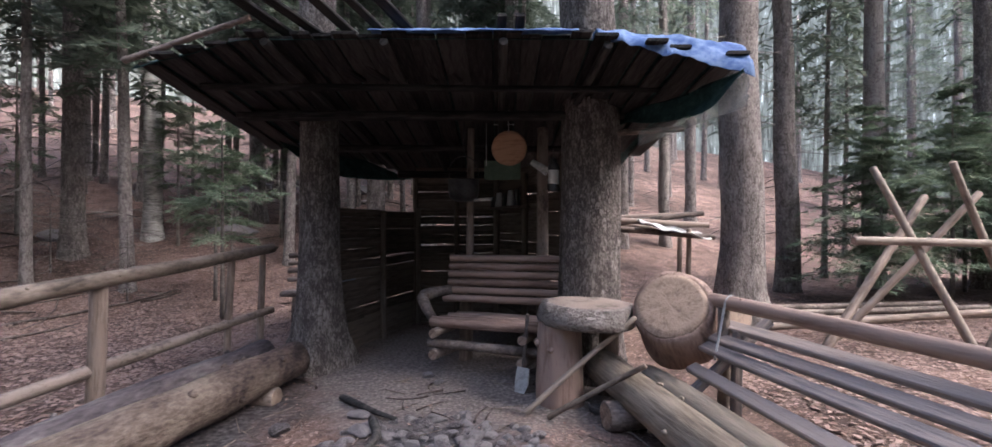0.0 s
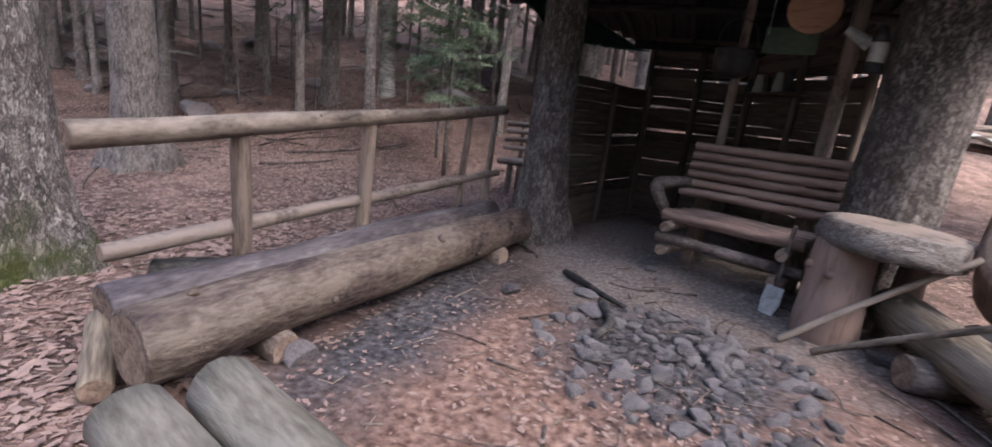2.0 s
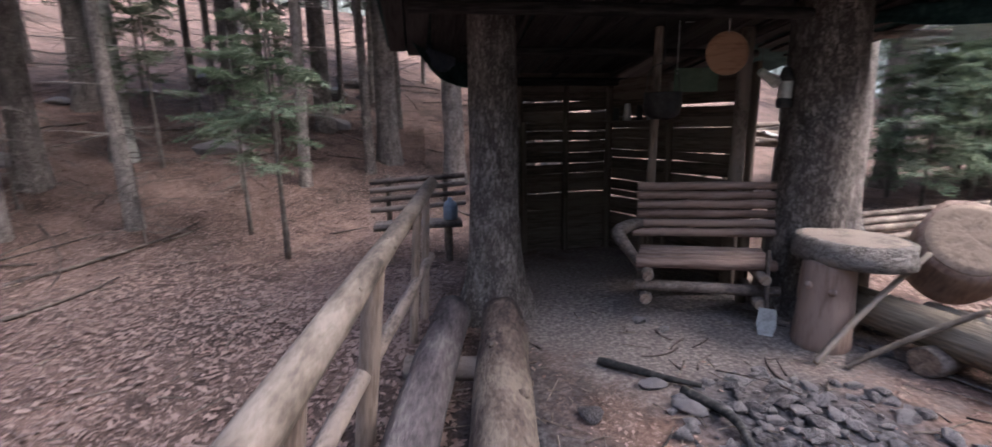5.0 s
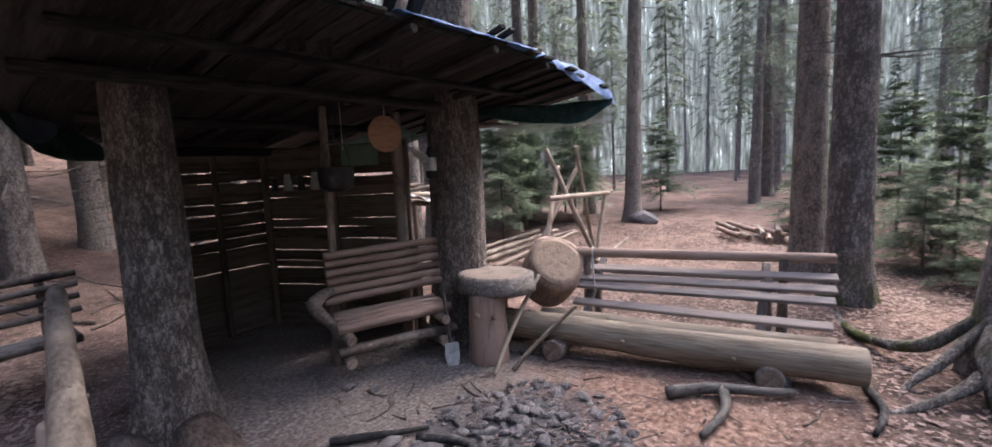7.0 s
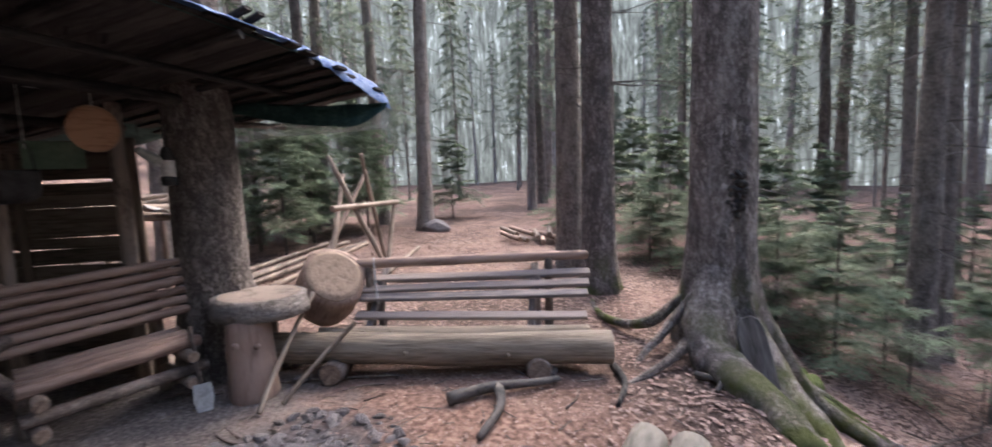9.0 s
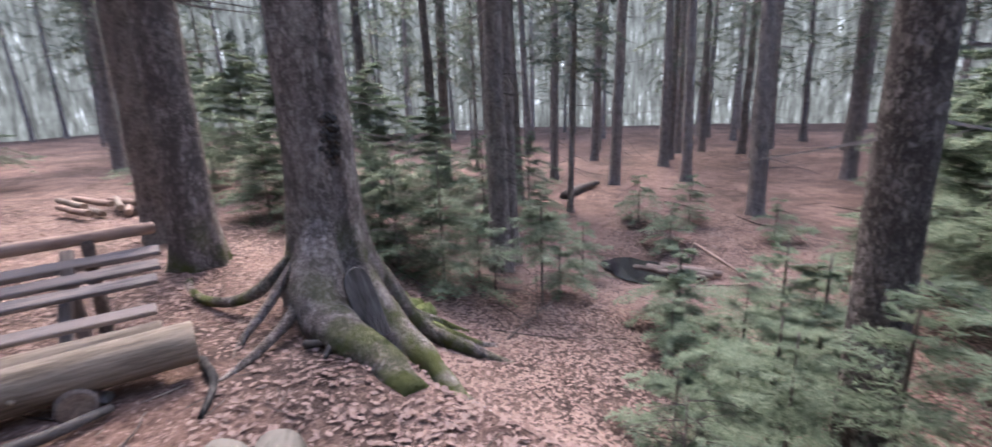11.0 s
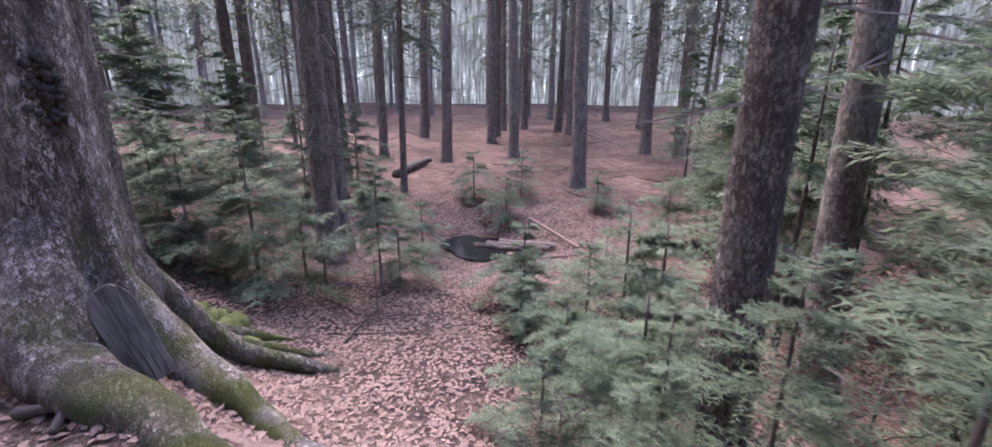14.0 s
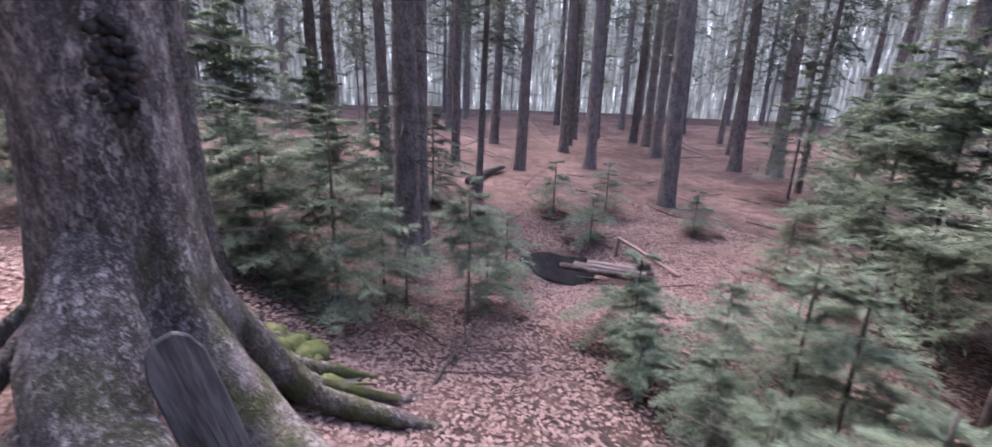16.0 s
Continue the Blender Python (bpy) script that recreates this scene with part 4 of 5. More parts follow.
cloth("clear_plastic_film", film_drop, 20, 8, FILM, "torn clear plastic film hanging from the roof edge", "plastic film", thick=0.002)


def left_drop(u, v):
    a = [(-2.42, 5.2, 2.42), (-2.2, 5.7, 2.3), (-1.8, 6.25, 2.14), (-1.3, 7.0, 1.95)]
    k = min(2, int(u * 3))
    p = Vector(a[k]).lerp(Vector(a[k + 1]), u * 3 - k)
    d = 0.36 * math.sin(math.pi * min(1, 0.25 + u * 0.75)) + 0.02
    return (p.x + 0.1 * v + 0.03 * nz(u * 8, v * 4, 3), p.y + 0.05 * nz(u * 6, v * 3, 9), p.z + 0.12 - d * v)


cloth("hanging_tarpaulin", left_drop, 24, 8, TARP_GREEN, "black-green tarpaulin flap sagging at the roof's side", "tarpaulin")


def pale_patch(u, v):
    return (-2.28 + 0.34 * u, 5.42 + 0.4 * u, 2.36 - 0.12 * u - 0.2 * v * math.sin(0.4 + u * 2.4) + 0.02 * nz(u * 5, v * 5))


cloth("plastic_sheet", pale_patch, 10, 6, JUG, "pale crumpled plastic sheet under the roof side", "plastic sheet")


# ---- benches ----
def log_bench():
    """The two-seat bench of thin logs before the shelter."""
    t = thing("log_bench", "small rustic bench of split logs at the shelter's mouth", "bench", (-0.1, 4.5, 0))
    bl, br = Vector((-0.45, 4.85, 1.05)), Vector((0.62, 4.5, 1.06))
    fl, fr = Vector((-0.6, 4.5, 0.45)), Vector((0.36, 4.12, 0.46))
    for k in range(6):
        u = k / 5
        z = -0.078 * k
        off = Vector((-0.08, -0.2, 0)) * u * 0.35
        log("back_rail", bl + off + Vector((-0.012 * (k == 5) * 3, 0, z)), br + off + Vector((0.0, 0, z)), 0.037, 0.035, [LOG_RED, END], t, 20 + k, seg=10, rough=0.09)
    inw = Vector((0.11, 0.27, 0))
    for k in range(4):
        log("seat_log", fl + inw * (k / 2.2) + Vector((0.05 * k * 0.4, 0, 0.03 - 0.004 * k)), fr + inw * (k / 2.2) + Vector((0, 0, 0.03)), 0.052 if k == 0 else 0.045, 0.045, [LOG_RED, END], t, 30 + k, seg=10, rough=0.09)
    d = (fr - fl).normalized()
    for s, q in ((0.08, fl), (-0.1, fr)):
        p = q + d * s
        log("side_log", p + Vector((-0.05, -0.12, -0.05)), p + inw * 1.6 + Vector((0, 0, -0.05)), 0.045, 0.045, [LOG, END], t, int(s * 70), seg=9)
        log("foot_log", p + Vector((-0.05, -0.1, -0.25)), p + inw * 1.7 + Vector((0, 0, -0.27)), 0.05, 0.05, [LOG_GREY, END], t, int(s * 90), seg=9)
        log("back_post", p + inw * 1.7 + Vector((0.0, 0, -0.48)), p + inw * 1.8 + Vector((0.0, 0.02, 0.58)), 0.045, 0.04, [LOG, END], t, int(s * 50), seg=9)
    log("front_stretcher", fl + Vector((-0.02, -0.03, -0.155)), fr + Vector((0.02, -0.03, -0.17)), 0.045, 0.042, [LOG_GREY, END], t, 44, seg=10)
    bm = bmesh.new()
    pts = smoothed([(-0.34, 4.82, 0.73), (-0.55, 4.75, 0.73), (-0.7, 4.66, 0.7), (-0.68, 4.6, 0.62), (-0.6, 4.55, 0.5), (-0.55, 4.5, 0.4)], 3)
    tube_path(bm, pts, [0.045, 0.048, 0.05, 0.052, 0.055, 0.06, 0.062, 0.055, 0.05, 0.048, 0.046, 0.045, 0.044, 0.043, 0.042, 0.042], 10, 5)
    part("armrest", bm, LOG_GREY, t, "crooked grey branch armrest")


log_bench()

# upright poles inside the shelter
tagged(log("shelter_pole", on_ground(-0.28, 4.98, -0.1), (-0.26, 4.98, 2.38), 0.042, 0.036, [LOG, END], None, 61, seg=10), "slim peeled upright pole under the roof", "pole")
tagged(log("shelter_pole", on_ground(0.47, 4.86, -0.1), (0.47, 4.84, 2.36), 0.065, 0.055, [LOG_GREY, END], None, 62, seg=10), "stout upright pole under the roof beside the trunk", "pole")


def stump_table():
    t = thing("stump_table", "round slab table on an upright log stump", "table", (0.68, 3.8, 0))
    bm = log_bm(0.15, 0.385, 0.375, 5, seg=28, rings=4, rough=0.03)
    part("tabletop", bm, [BARK, LOG_GREY], t, "thick round slab with bark edge", pose(0.7, 3.84, 0.61, 0, -88, 0))
    part("stump", log_bm(0.68, 0.19, 0.165, 6, seg=18, rough=0.06, knots=5), [LOG_RED, END], t, "upright log stump", pose(0.5, 3.78, -0.04, 0, -90, 0))
    log("prop", (0.9, 3.95, -0.02), (0.95, 3.97, 0.62), 0.09, 0.08, [LOG, END], t, 8, seg=10)


stump_table()


def tilted_round():
    t = thing("log_round", "thick sawn log round tilted on its edge", "log round", (1.36, 3.6, 0.4))
    m, length = along((1.45, 3.72, 0.56), (1.26, 3.47, 0.81))
    part("body", log_bm(0.38, 0.3, 0.29, 9, seg=26, rings=6, rough=0.05), [LOG_RED, END], t, "rough bark-edged body", m)
    part("cut_face", log_bm(0.012, 0.262, 0.25, 19, seg=30, rings=3, rough=0.05), [END, END], t, "sawn face with dark rim", m @ pose(0.384, 0, 0))
    # the knob of wood behind it
    tagged(log("log_round", (1.62, 4.0, 0.6), (1.8, 3.55, 0.72), 0.13, 0.13, [LOG, END], None, 10, seg=16), "smaller sawn log block behind the tilted round", "log round")


tilted_round()


def long_bench():
    t = thing("long_log_bench", "long bench of one thick log with a slatted back", "bench", (1.2, 2.4, 0))
    log("seat_log", (0.86, 3.92, 0.24), (1.36, 1.0, 0.22), 0.135, 0.135, [BENCH_LOG, END], t, 71, seg=22, rings=22, rough=0.04, knots=14, label="thick yellowish seat log")
    log("seat_half_log", (1.15, 3.6, 0.24), (1.57, 1.2, 0.25), 0.1, 0.09, [BENCH_LOG, END], t, 72, seg=14, rings=14, rough=0.05)
    for k, (xa, xb, z) in enumerate(((1.42, 1.66, 0.395), (1.5, 1.87, 0.545), (1.57, 2.02, 0.61), (1.66, 2.13, 0.69))):
        board("slat", (xa - 0.05, 3.35, z), (xb, 1.22, z), 0.092, 0.04, SLAT, t, 80 + k, roll=24)
    board("slat", (1.95, 3.2, 0.6), (2.5, 1.4, 0.58), 0.15, 0.03, SLAT, t, 91)
    for y, x in ((3.2, 1.5), (1.72, 1.86)):
        board("support", (x - 0.28, y, 0.18), (x + 0.35, y + 0.05, 0.74), 0.07, 0.06, SLAT, t, int(y * 9))
        board("support", (x + 0.1, y, -0.05), (x + 0.12, y, 0.68), 0.07, 0.06, SLAT, t, int(y * 11))
    log("back_rail", (1.5, 3.5, 0.86), (2.25, 1.25, 0.84), 0.05, 0.043, [LOG_RED, END], t, 74, seg=14, rings=16, rough=0.06, knots=8, label="reddish peeled top rail")
    for y, x in ((1.62, 1.3), (3.3, 0.95)):
        log("billet", (x - 0.2, y - 0.05, 0.09), (x + 0.45, y + 0.1, 0.09), 0.1, 0.1, [LOG_GREY, END], t, int(y * 31), seg=16)
        log("rail_post", (x + (0.75 if y < 2 else 0.62), y, -0.1), (x + (0.8 if y < 2 else 0.62), y, 0.82), 0.045, 0.04, [LOG_GREY, END], t, int(y * 17), seg=9)
    bm = bmesh.new()
    tube_path(bm, smoothed([(1.6, 3.25, 0.91), (1.55, 3.23, 0.87), (1.5, 3.2, 0.7), (1.44, 3.15, 0.5)], 4), [0.009] * 13, 6, 2)
    part("cord", bm, CORD, t, "pale cord tied round the rail")


long_bench()

for k, (a, b, r) in enumerate((((0.22, 3.5, 0.02), (1.03, 3.55, 0.7), 0.021), ((0.38, 3.42, 0.02), (0.97, 3.12, 0.47), 0.02))):
    tagged(log("roasting_stick", a, b, r, r * 0.9, [LOG_PALE, END], None, 100 + k, seg=9, rings=12, rough=0.1, bend=0.025), "bare pale stick leaning by the log bench", "stick", "roasting sticks")


def spade():
    t = thing("small_spade", "small spade with a steel blade leaning at the bench", "spade", (0.2, 3.98, 0))
    bm = bmesh.new()
    prof = [(-0.075, 0.24), (-0.085, 0.1), (-0.06, 0.0), (0.06, 0.0), (0.085, 0.1), (0.075, 0.24)]
    f = [bm.verts.new((x, -0.004 - 0.02 * (1 - (x / 0.09) ** 2), z)) for x, z in prof]
    b = [bm.verts.new((x, 0.004 - 0.02 * (1 - (x / 0.09) ** 2), z)) for x, z in prof]
    bm.faces.new(f)
    bm.faces.new(b[::-1])
    for j in range(6):
        bm.faces.new((f[j], b[j], b[(j + 1) % 6], f[(j + 1) % 6]))
    bmesh.ops.recalc_face_normals(bm, faces=bm.faces)
    part("blade", bm, STEEL, t, "grey steel blade", pose(0.2, 3.96, 0.0, -14, 0, -40) @ Matrix.Diagonal((0.8, 1, 0.85, 1)), smooth=False)
    log("handle", (0.23, 4.01, 0.2), (0.27, 4.1, 0.62), 0.017, 0.016, [LOG_GREY, END], t, 4, seg=8)


spade()


def left_seat():
    t = thing("fallen_log_seat", "two thick peeled logs laid side by side as a seat", "bench", (-2.2, 2.8, 0))
    log("seat_log", (-2.25, 1.3, 0.23), (-1.78, 4.22, 0.21), 0.16, 0.155, [SEAT_BROWN, END], t, 51, seg=24, rings=26, rough=0.06, knots=10, label="thick brown peeled log")
    log("seat_log", (-2.7, 1.48, 0.18), (-2.13, 4.4, 0.19), 0.13, 0.135, [SEAT_DARK, END], t, 52, seg=24, rings=26, rough=0.08, knots=6, label="dark weathered flat-topped log")
    for y in (1.9, 3.8):
        x = -2.45 + (y - 1.9) * 0.17
        log("billet", (x - 0.35, y + 0.07, 0.04), (x + 0.42, y - 0.08, 0.05), 0.085, 0.08, [LOG_GREY, END], t, int(y * 7), seg=14)


left_seat()
tagged(log("short_log", (-2.78, 1.5, 0.12), (-2.33, 1.22, 0.08), 0.055, 0.055, [BENCH_LOG, END], None, 54, seg=12), "short sawn branch at the seat's end", "log")


def split_bench():
    t = thing("split_log_bench", "low bench of two split grey logs", "bench", (-0.8, 1.0, 0))
    log("seat_log", (-1.85, 1.35, 0.18), (0.12, 0.78, 0.16), 0.115, 0.11, [SPLIT, END], t, 55, seg=16, rings=14, rough=0.05)
    log("seat_log", (-1.95, 1.12, 0.17), (0.06, 0.55, 0.16), 0.115, 0.11, [SPLIT, END], t, 56, seg=16, rings=14, rough=0.05)
    for x in (-1.5, -0.25):
        y = 1.12 - (x + 1.5) * 0.285
        log("billet", (x - 0.06, y - 0.25, 0.02), (x + 0.06, y + 0.27, 0.02), 0.06, 0.06, [LOG_GREY, END], t, int(x * 9), seg=12)


split_bench()


def railing():
    t = thing("pole_railing", "rough fence of two peeled rails on posts", "fence", (-2.5, 3.1, 0))
    a, b = Vector((-2.78, 1.45, 0.93)), Vector((-2.24, 4.8, 1.15))
    log("top_rail", a, b, 0.062, 0.045, [LOG_PALE, END], t, 81, seg=14, rings=22, rough=0.07, knots=9, label="pale peeled top rail")
    c, d = Vector((-2.95, 1.62, 0.36)), Vector((-2.27, 4.85, 0.53))
    log("lower_rail", c, d, 0.046, 0.038, [LOG_GREY, END], t, 82, seg=12, rings=18, rough=0.07)
    for k, u in enumerate((0.215, 0.485, 0.84, 0.97)):
        p = a.lerp(b, u)
        q = c.lerp(d, u)
        log("post", (q.x - 0.07, q.y, -0.15), (p.x - 0.03, p.y, p.z - 0.02), 0.055 if k < 2 else 0.035, 0.05 if k < 2 else 0.03, [LOG, END], t, 83 + k, seg=10, rings=6)
    log("bracket", (-2.95, 1.85, 0.2), (-2.62, 2.1, 0.2), 0.07, 0.07, [CHAR, CHAR], t, 89, seg=10)


railing()


def far_bench(dx=-0.08, dy=0.5, dz=0.03):
    """The slatted bench beside the shelter's outer wall."""
    t = thing("slat_bench", "old slatted bench behind the railing", "bench", (-2.2, 6.2, 0))
    for k, z in enumerate((0.93, 0.83, 0.72, 0.6)):
        log("back_slat", (-2.85 + dx, 6.32 - 0.02 * k + dy, z - 0.02 + dz), (-1.72 + dx, 6.3 - 0.02 * k + dy, z + 0.03 + dz), 0.035, 0.032, [LOG_GREY, END], t, 300 + k, seg=8)
    for k in range(3):
        log("seat_slat", (-2.8 + dx, 6.15 - 0.11 * k + dy, 0.42 + dz), (-1.8 + dx, 6.12 - 0.11 * k + dy, 0.44 + dz), 0.04, 0.04, [LOG_GREY, END], t, 310 + k, seg=8)
    for x in (-2.65, -1.95):
        log("leg", (x + dx, 6.0 + dy, -0.05 + dz), (x + dx, 6.02 + dy, 0.4 + dz), 0.045, 0.045, [LOG_GREY, END], t, int(x * 21), seg=8)
        log("back_post", (x + dx, 6.38 + dy, -0.05 + dz), (x + dx, 6.4 + dy, 0.98 + dz), 0.035, 0.035, [LOG_GREY, END], t, int(x * 27), seg=8)


far_bench()


def jug():
    bm = bmesh.new()
    prof = [(0.0, 0), (0.1, 0), (0.115, 0.03), (0.115, 0.2), (0.09, 0.27), (0.035, 0.3), (0.035, 0.34), (0.0, 0.34)]
    rings = [[bm.verts.new((r * math.cos(a * 0.3927), r * math.sin(a * 0.3927), z)) for a in range(16)] for r, z in prof[1:-1]]
    for p, q in zip(rings, rings[1:]):
        for j in range(16):
            bm.faces.new((p[j], p[(j + 1) % 16], q[(j + 1) % 16], q[j]))
    bm.faces.new(rings[0][::-1])
    bm.faces.new(rings[-1])
    tagged(part("plastic_jug", bm, JUG, None, "", pose(-2.0, 6.5, 0.51) @ Matrix.Diagonal((0.75, 0.75, 0.75, 1))), "bluish plastic jug on the slatted bench", "jug")


jug()


# ---- things hanging in the shelter ----
def hanging():
    d = thing("wooden_disc", "round orange-brown wooden disc hanging under the roof", "disc", (0.12, 4.55, 2.1))
    part("plate", log_bm(0.025, 0.165, 0.165, 3, seg=36, rings=3, rough=0.006), [DISC, DISC], d, "", Matrix.Translation((0.12, 4.58, 2.12)) @ pose(0, 0, 0, 0, 0, 76), smooth=False)
    log("hanger", (0.12, 4.58, 2.27), (0.12, 4.58, 2.55), 0.004, 0.004, [CORD, CORD], d, 1, seg=6, rings=2)
    lan = thing("lantern", "white and dark hanging lantern beside the trunk", "lantern", (0.53, 4.45, 1.75))
    part("glass", log_bm(0.14, 0.05, 0.05, 1, seg=16, rings=3, rough=0.0), [WHITE, WHITE], lan, "dull white glass", pose(0.53, 4.42, 1.76, 0, -90, 0))
    part("base", log_bm(0.06, 0.06, 0.055, 2, seg=16, rings=3, rough=0.0), [BLACK, BLACK], lan, "dark base", pose(0.53, 4.42, 1.70, 0, -90, 0))
    part("cap", log_bm(0.09, 0.06, 0.03, 2, seg=16, rings=3, rough=0.0), [BLACK, BLACK], lan, "dark cap", pose(0.53, 4.42, 1.90, 0, -90, 0))
    log("hanger", (0.53, 4.42, 1.99), (0.53, 4.42, 2.5), 0.004, 0.004, [BLACK, BLACK], lan, 1, seg=6, rings=2)
    c = thing("plastic_bottle", "crumpled white plastic bottle hung by a wire", "bottle", (0.42, 4.5, 1.9))
    part("bottle", log_bm(0.17, 0.045, 0.03, 4, seg=12, rings=6, rough=0.12), [WHITE, WHITE], c, "", along((0.48, 4.45, 1.88), (0.33, 4.47, 1.98))[0])
    log("wire", (0.35, 4.47, 1.97), (0.36, 4.5, 2.5), 0.003, 0.003, [BLACK, BLACK], c, 1, seg=6, rings=2)
    pot = thing("cooking_pot", "sooty black cooking pot hanging in the shelter", "pot", (-0.3, 4.85, 1.72))
    bm = bmesh.new()
    rings = [[bm.verts.new((r * math.cos(a * 0.314), r * math.sin(a * 0.314), z)) for a in range(20)] for r, z in ((0.08, 0), (0.14, 0.04), (0.155, 0.12), (0.15, 0.2), (0.16, 0.215), (0.14, 0.2), (0.13, 0.06))]
    for p, q in zip(rings, rings[1:]):
        for j in range(20):
            bm.faces.new((p[j], p[(j + 1) % 20], q[(j + 1) % 20], q[j]))
    bm.faces.new(rings[0][::-1])
    bm.faces.new(rings[-1])
    part("vessel", bm, BLACK, pot, "", pose(-0.32, 4.75, 1.62))
    bm = bmesh.new()
    tube_path(bm, smoothed([(-0.47, 4.75, 1.82), (-0.44, 4.75, 2.0), (-0.32, 4.75, 2.07), (-0.2, 4.75, 2.0), (-0.17, 4.75, 1.82)], 4), [0.005] * 17, 6)
    part("handle", bm, BLACK, pot, "wire handle")
    log("chain", (-0.32, 4.75, 2.06), (-0.32, 4.75, 2.5), 0.006, 0.006, [BLACK, BLACK], pot, 1, seg=6, rings=2)
    gs = tagged(board("green_sheet", (-0.12, 4.95, 1.95), (0.25, 4.88, 1.95), 0.01, 0.2, GREENBOARD, None, 5), "faded green plastic sheet fixed under the roof", "sheet")
    log("hanger", (-0.1, 4.94, 2.0), (-0.1, 4.94, 2.48), 0.004, 0.004, [CORD, CORD], gs, 1, seg=6, rings=2)
    rs = random.Random(3)
    s = thing("wall_shelf", "board shelf on the low side wall", "shelf", (0.2, 6.3, 1.5))
    board("shelf_board", (-0.07, 6.5, 1.6), (0.3, 5.65, 1.6), 0.2, 0.025, PLANK, s, 3)
    for k in range(5):
        x, y = -0.03 + 0.07 * k, 6.4 - 0.16 * k
        h = rs.uniform(0.1, 0.24)
        tagged(part("shelf_jar", log_bm(h, 0.04 + 0.012 * (k % 2), 0.032, k, seg=12, rings=5, rough=0.05), [WHITE if k in (1, 3) else BLACK, BLACK], None, "", pose(x, y, 1.616, 0, -90, 0)), "dull white jar on the shelf" if k in (1, 3) else "dark tin on the shelf", "jar", "shelf jars")
    # two pale strips of light-coloured plastic in the roof gaps
    for x in (-0.08, 0.12):
        tagged(board("plastic_strip", (x, 5.0, 2.43), (x + 0.14, 5.0, 2.43), 0.05, 0.006, WHITE, None, int(x * 50)), "white plastic strip tucked under the roof boards", "strip", "roof strips")


hanging()


# ---- the tripod of poles and the stacks behind ----
def pole_stand():
    t = thing("pole_stand", "stand of crossed bare poles lashed with a crossbar", "stand", (4.6, 5.1, 0))
    S = [LOG_PALE, END]
    log("pole", (4.85, 4.78, 0.0), (4.28, 5.44, 2.03), 0.045, 0.038, S, t, 1, seg=10, rough=0.08)
    log("pole", (6.1, 5.5, 0.0), (5.02, 5.27, 2.07), 0.042, 0.035, S, t, 2, seg=10, rough=0.08)
    log("pole", (3.5, 5.1, 0.05), (5.1, 5.7, 1.72), 0.05, 0.04, [LOG, END], t, 3, seg=10, rough=0.08)
    log("pole", (5.0, 4.9, 0.02), (5.75, 5.05, 1.2), 0.042, 0.036, S, t, 4, seg=10, rough=0.08)
    log("pole", (4.1, 5.75, 0.02), (5.55, 5.5, 1.75), 0.042, 0.036, [LOG, END], t, 5, seg=10, rough=0.08)
    log("crossbar", (3.85, 5.15, 1.22), (5.8, 5.01, 1.18), 0.047, 0.04, S, t, 6, seg=10, rough=0.08)
    log("ground_pole", (4.7, 4.75, 0.05), (6.3, 4.85, 0.22), 0.04, 0.035, S, t, 7, seg=10)
    log("ground_pole", (3.3, 5.9, 0.12), (6.3, 6.0, 0.3), 0.05, 0.04, [LOG, END], t, 8, seg=10)


pole_stand()
rs0 = random.Random(17)
for k in range(5):
    y = 6.5 + 0.2 * k
    tagged(log("lying_pole", (3.6 + rs0.uniform(-0.4, 0.2), y, 0.08 + 0.05 * (k % 2)), (7.6 + rs0.uniform(-0.6, 0.4), y + 0.4, 0.1 + 0.06 * (k % 2)), 0.05, 0.04, [LOG_GREY, END], None, 400 + k, seg=8), "long grey pole lying on the leaf litter", "pole", "lying poles")
for k in range(9):
    a = 2.85 + rs0.uniform(-0.25, 0.25)
    x, y = 7.8 + rs0.uniform(-0.1, 0.5), 2.2 + 0.13 * k
    tagged(log("firewood_log", (x, y, 0.06 + 0.07 * (k % 3)), (x + 1.3 * rs0.uniform(0.7, 1.1), y + rs0.uniform(0.1, 0.8), 0.07 + 0.07 * (k % 3)), 0.06, 0.05, [LOG_RED if k % 2 else LOG_PALE, END], None, 420 + k, seg=9), "cut branch in a pile beside the track", "firewood", "firewood pile")


def wood_rack():
    t = thing("wood_rack", "raised rack of poles with a torn sheet behind the shelter", "rack", (2.0, 6.6, 0))
    for k, (x, y) in enumerate(((1.55, 6.6), (2.55, 6.4), (1.7, 7.3), (2.7, 7.1))):
        log("leg", (x, y, -0.1), (x + 0.03, y, 1.32), 0.04, 0.035, [LOG, END], t, 500 + k, seg=8)
    for k in range(6):
        log("rack_pole", (1.3, 6.45 + 0.16 * k, 1.36 + 0.1 * (k % 2)), (2.85, 6.25 + 0.17 * k, 1.22 + 0.16 * (k % 3)), 0.045, 0.035, [LOG if k % 2 else LOG_GREY, END], t, 510 + k, seg=8)
    cloth("sheet", lambda u, v: (1.9 + 0.9 * u, 6.2 + 0.5 * v, 1.48 - 0.2 * u + 0.06 * nz(u * 5, v * 4) - 0.08 * (1 - v)), 14, 8, WHITE, "torn pale plastic sheet", "", t)


wood_rack()


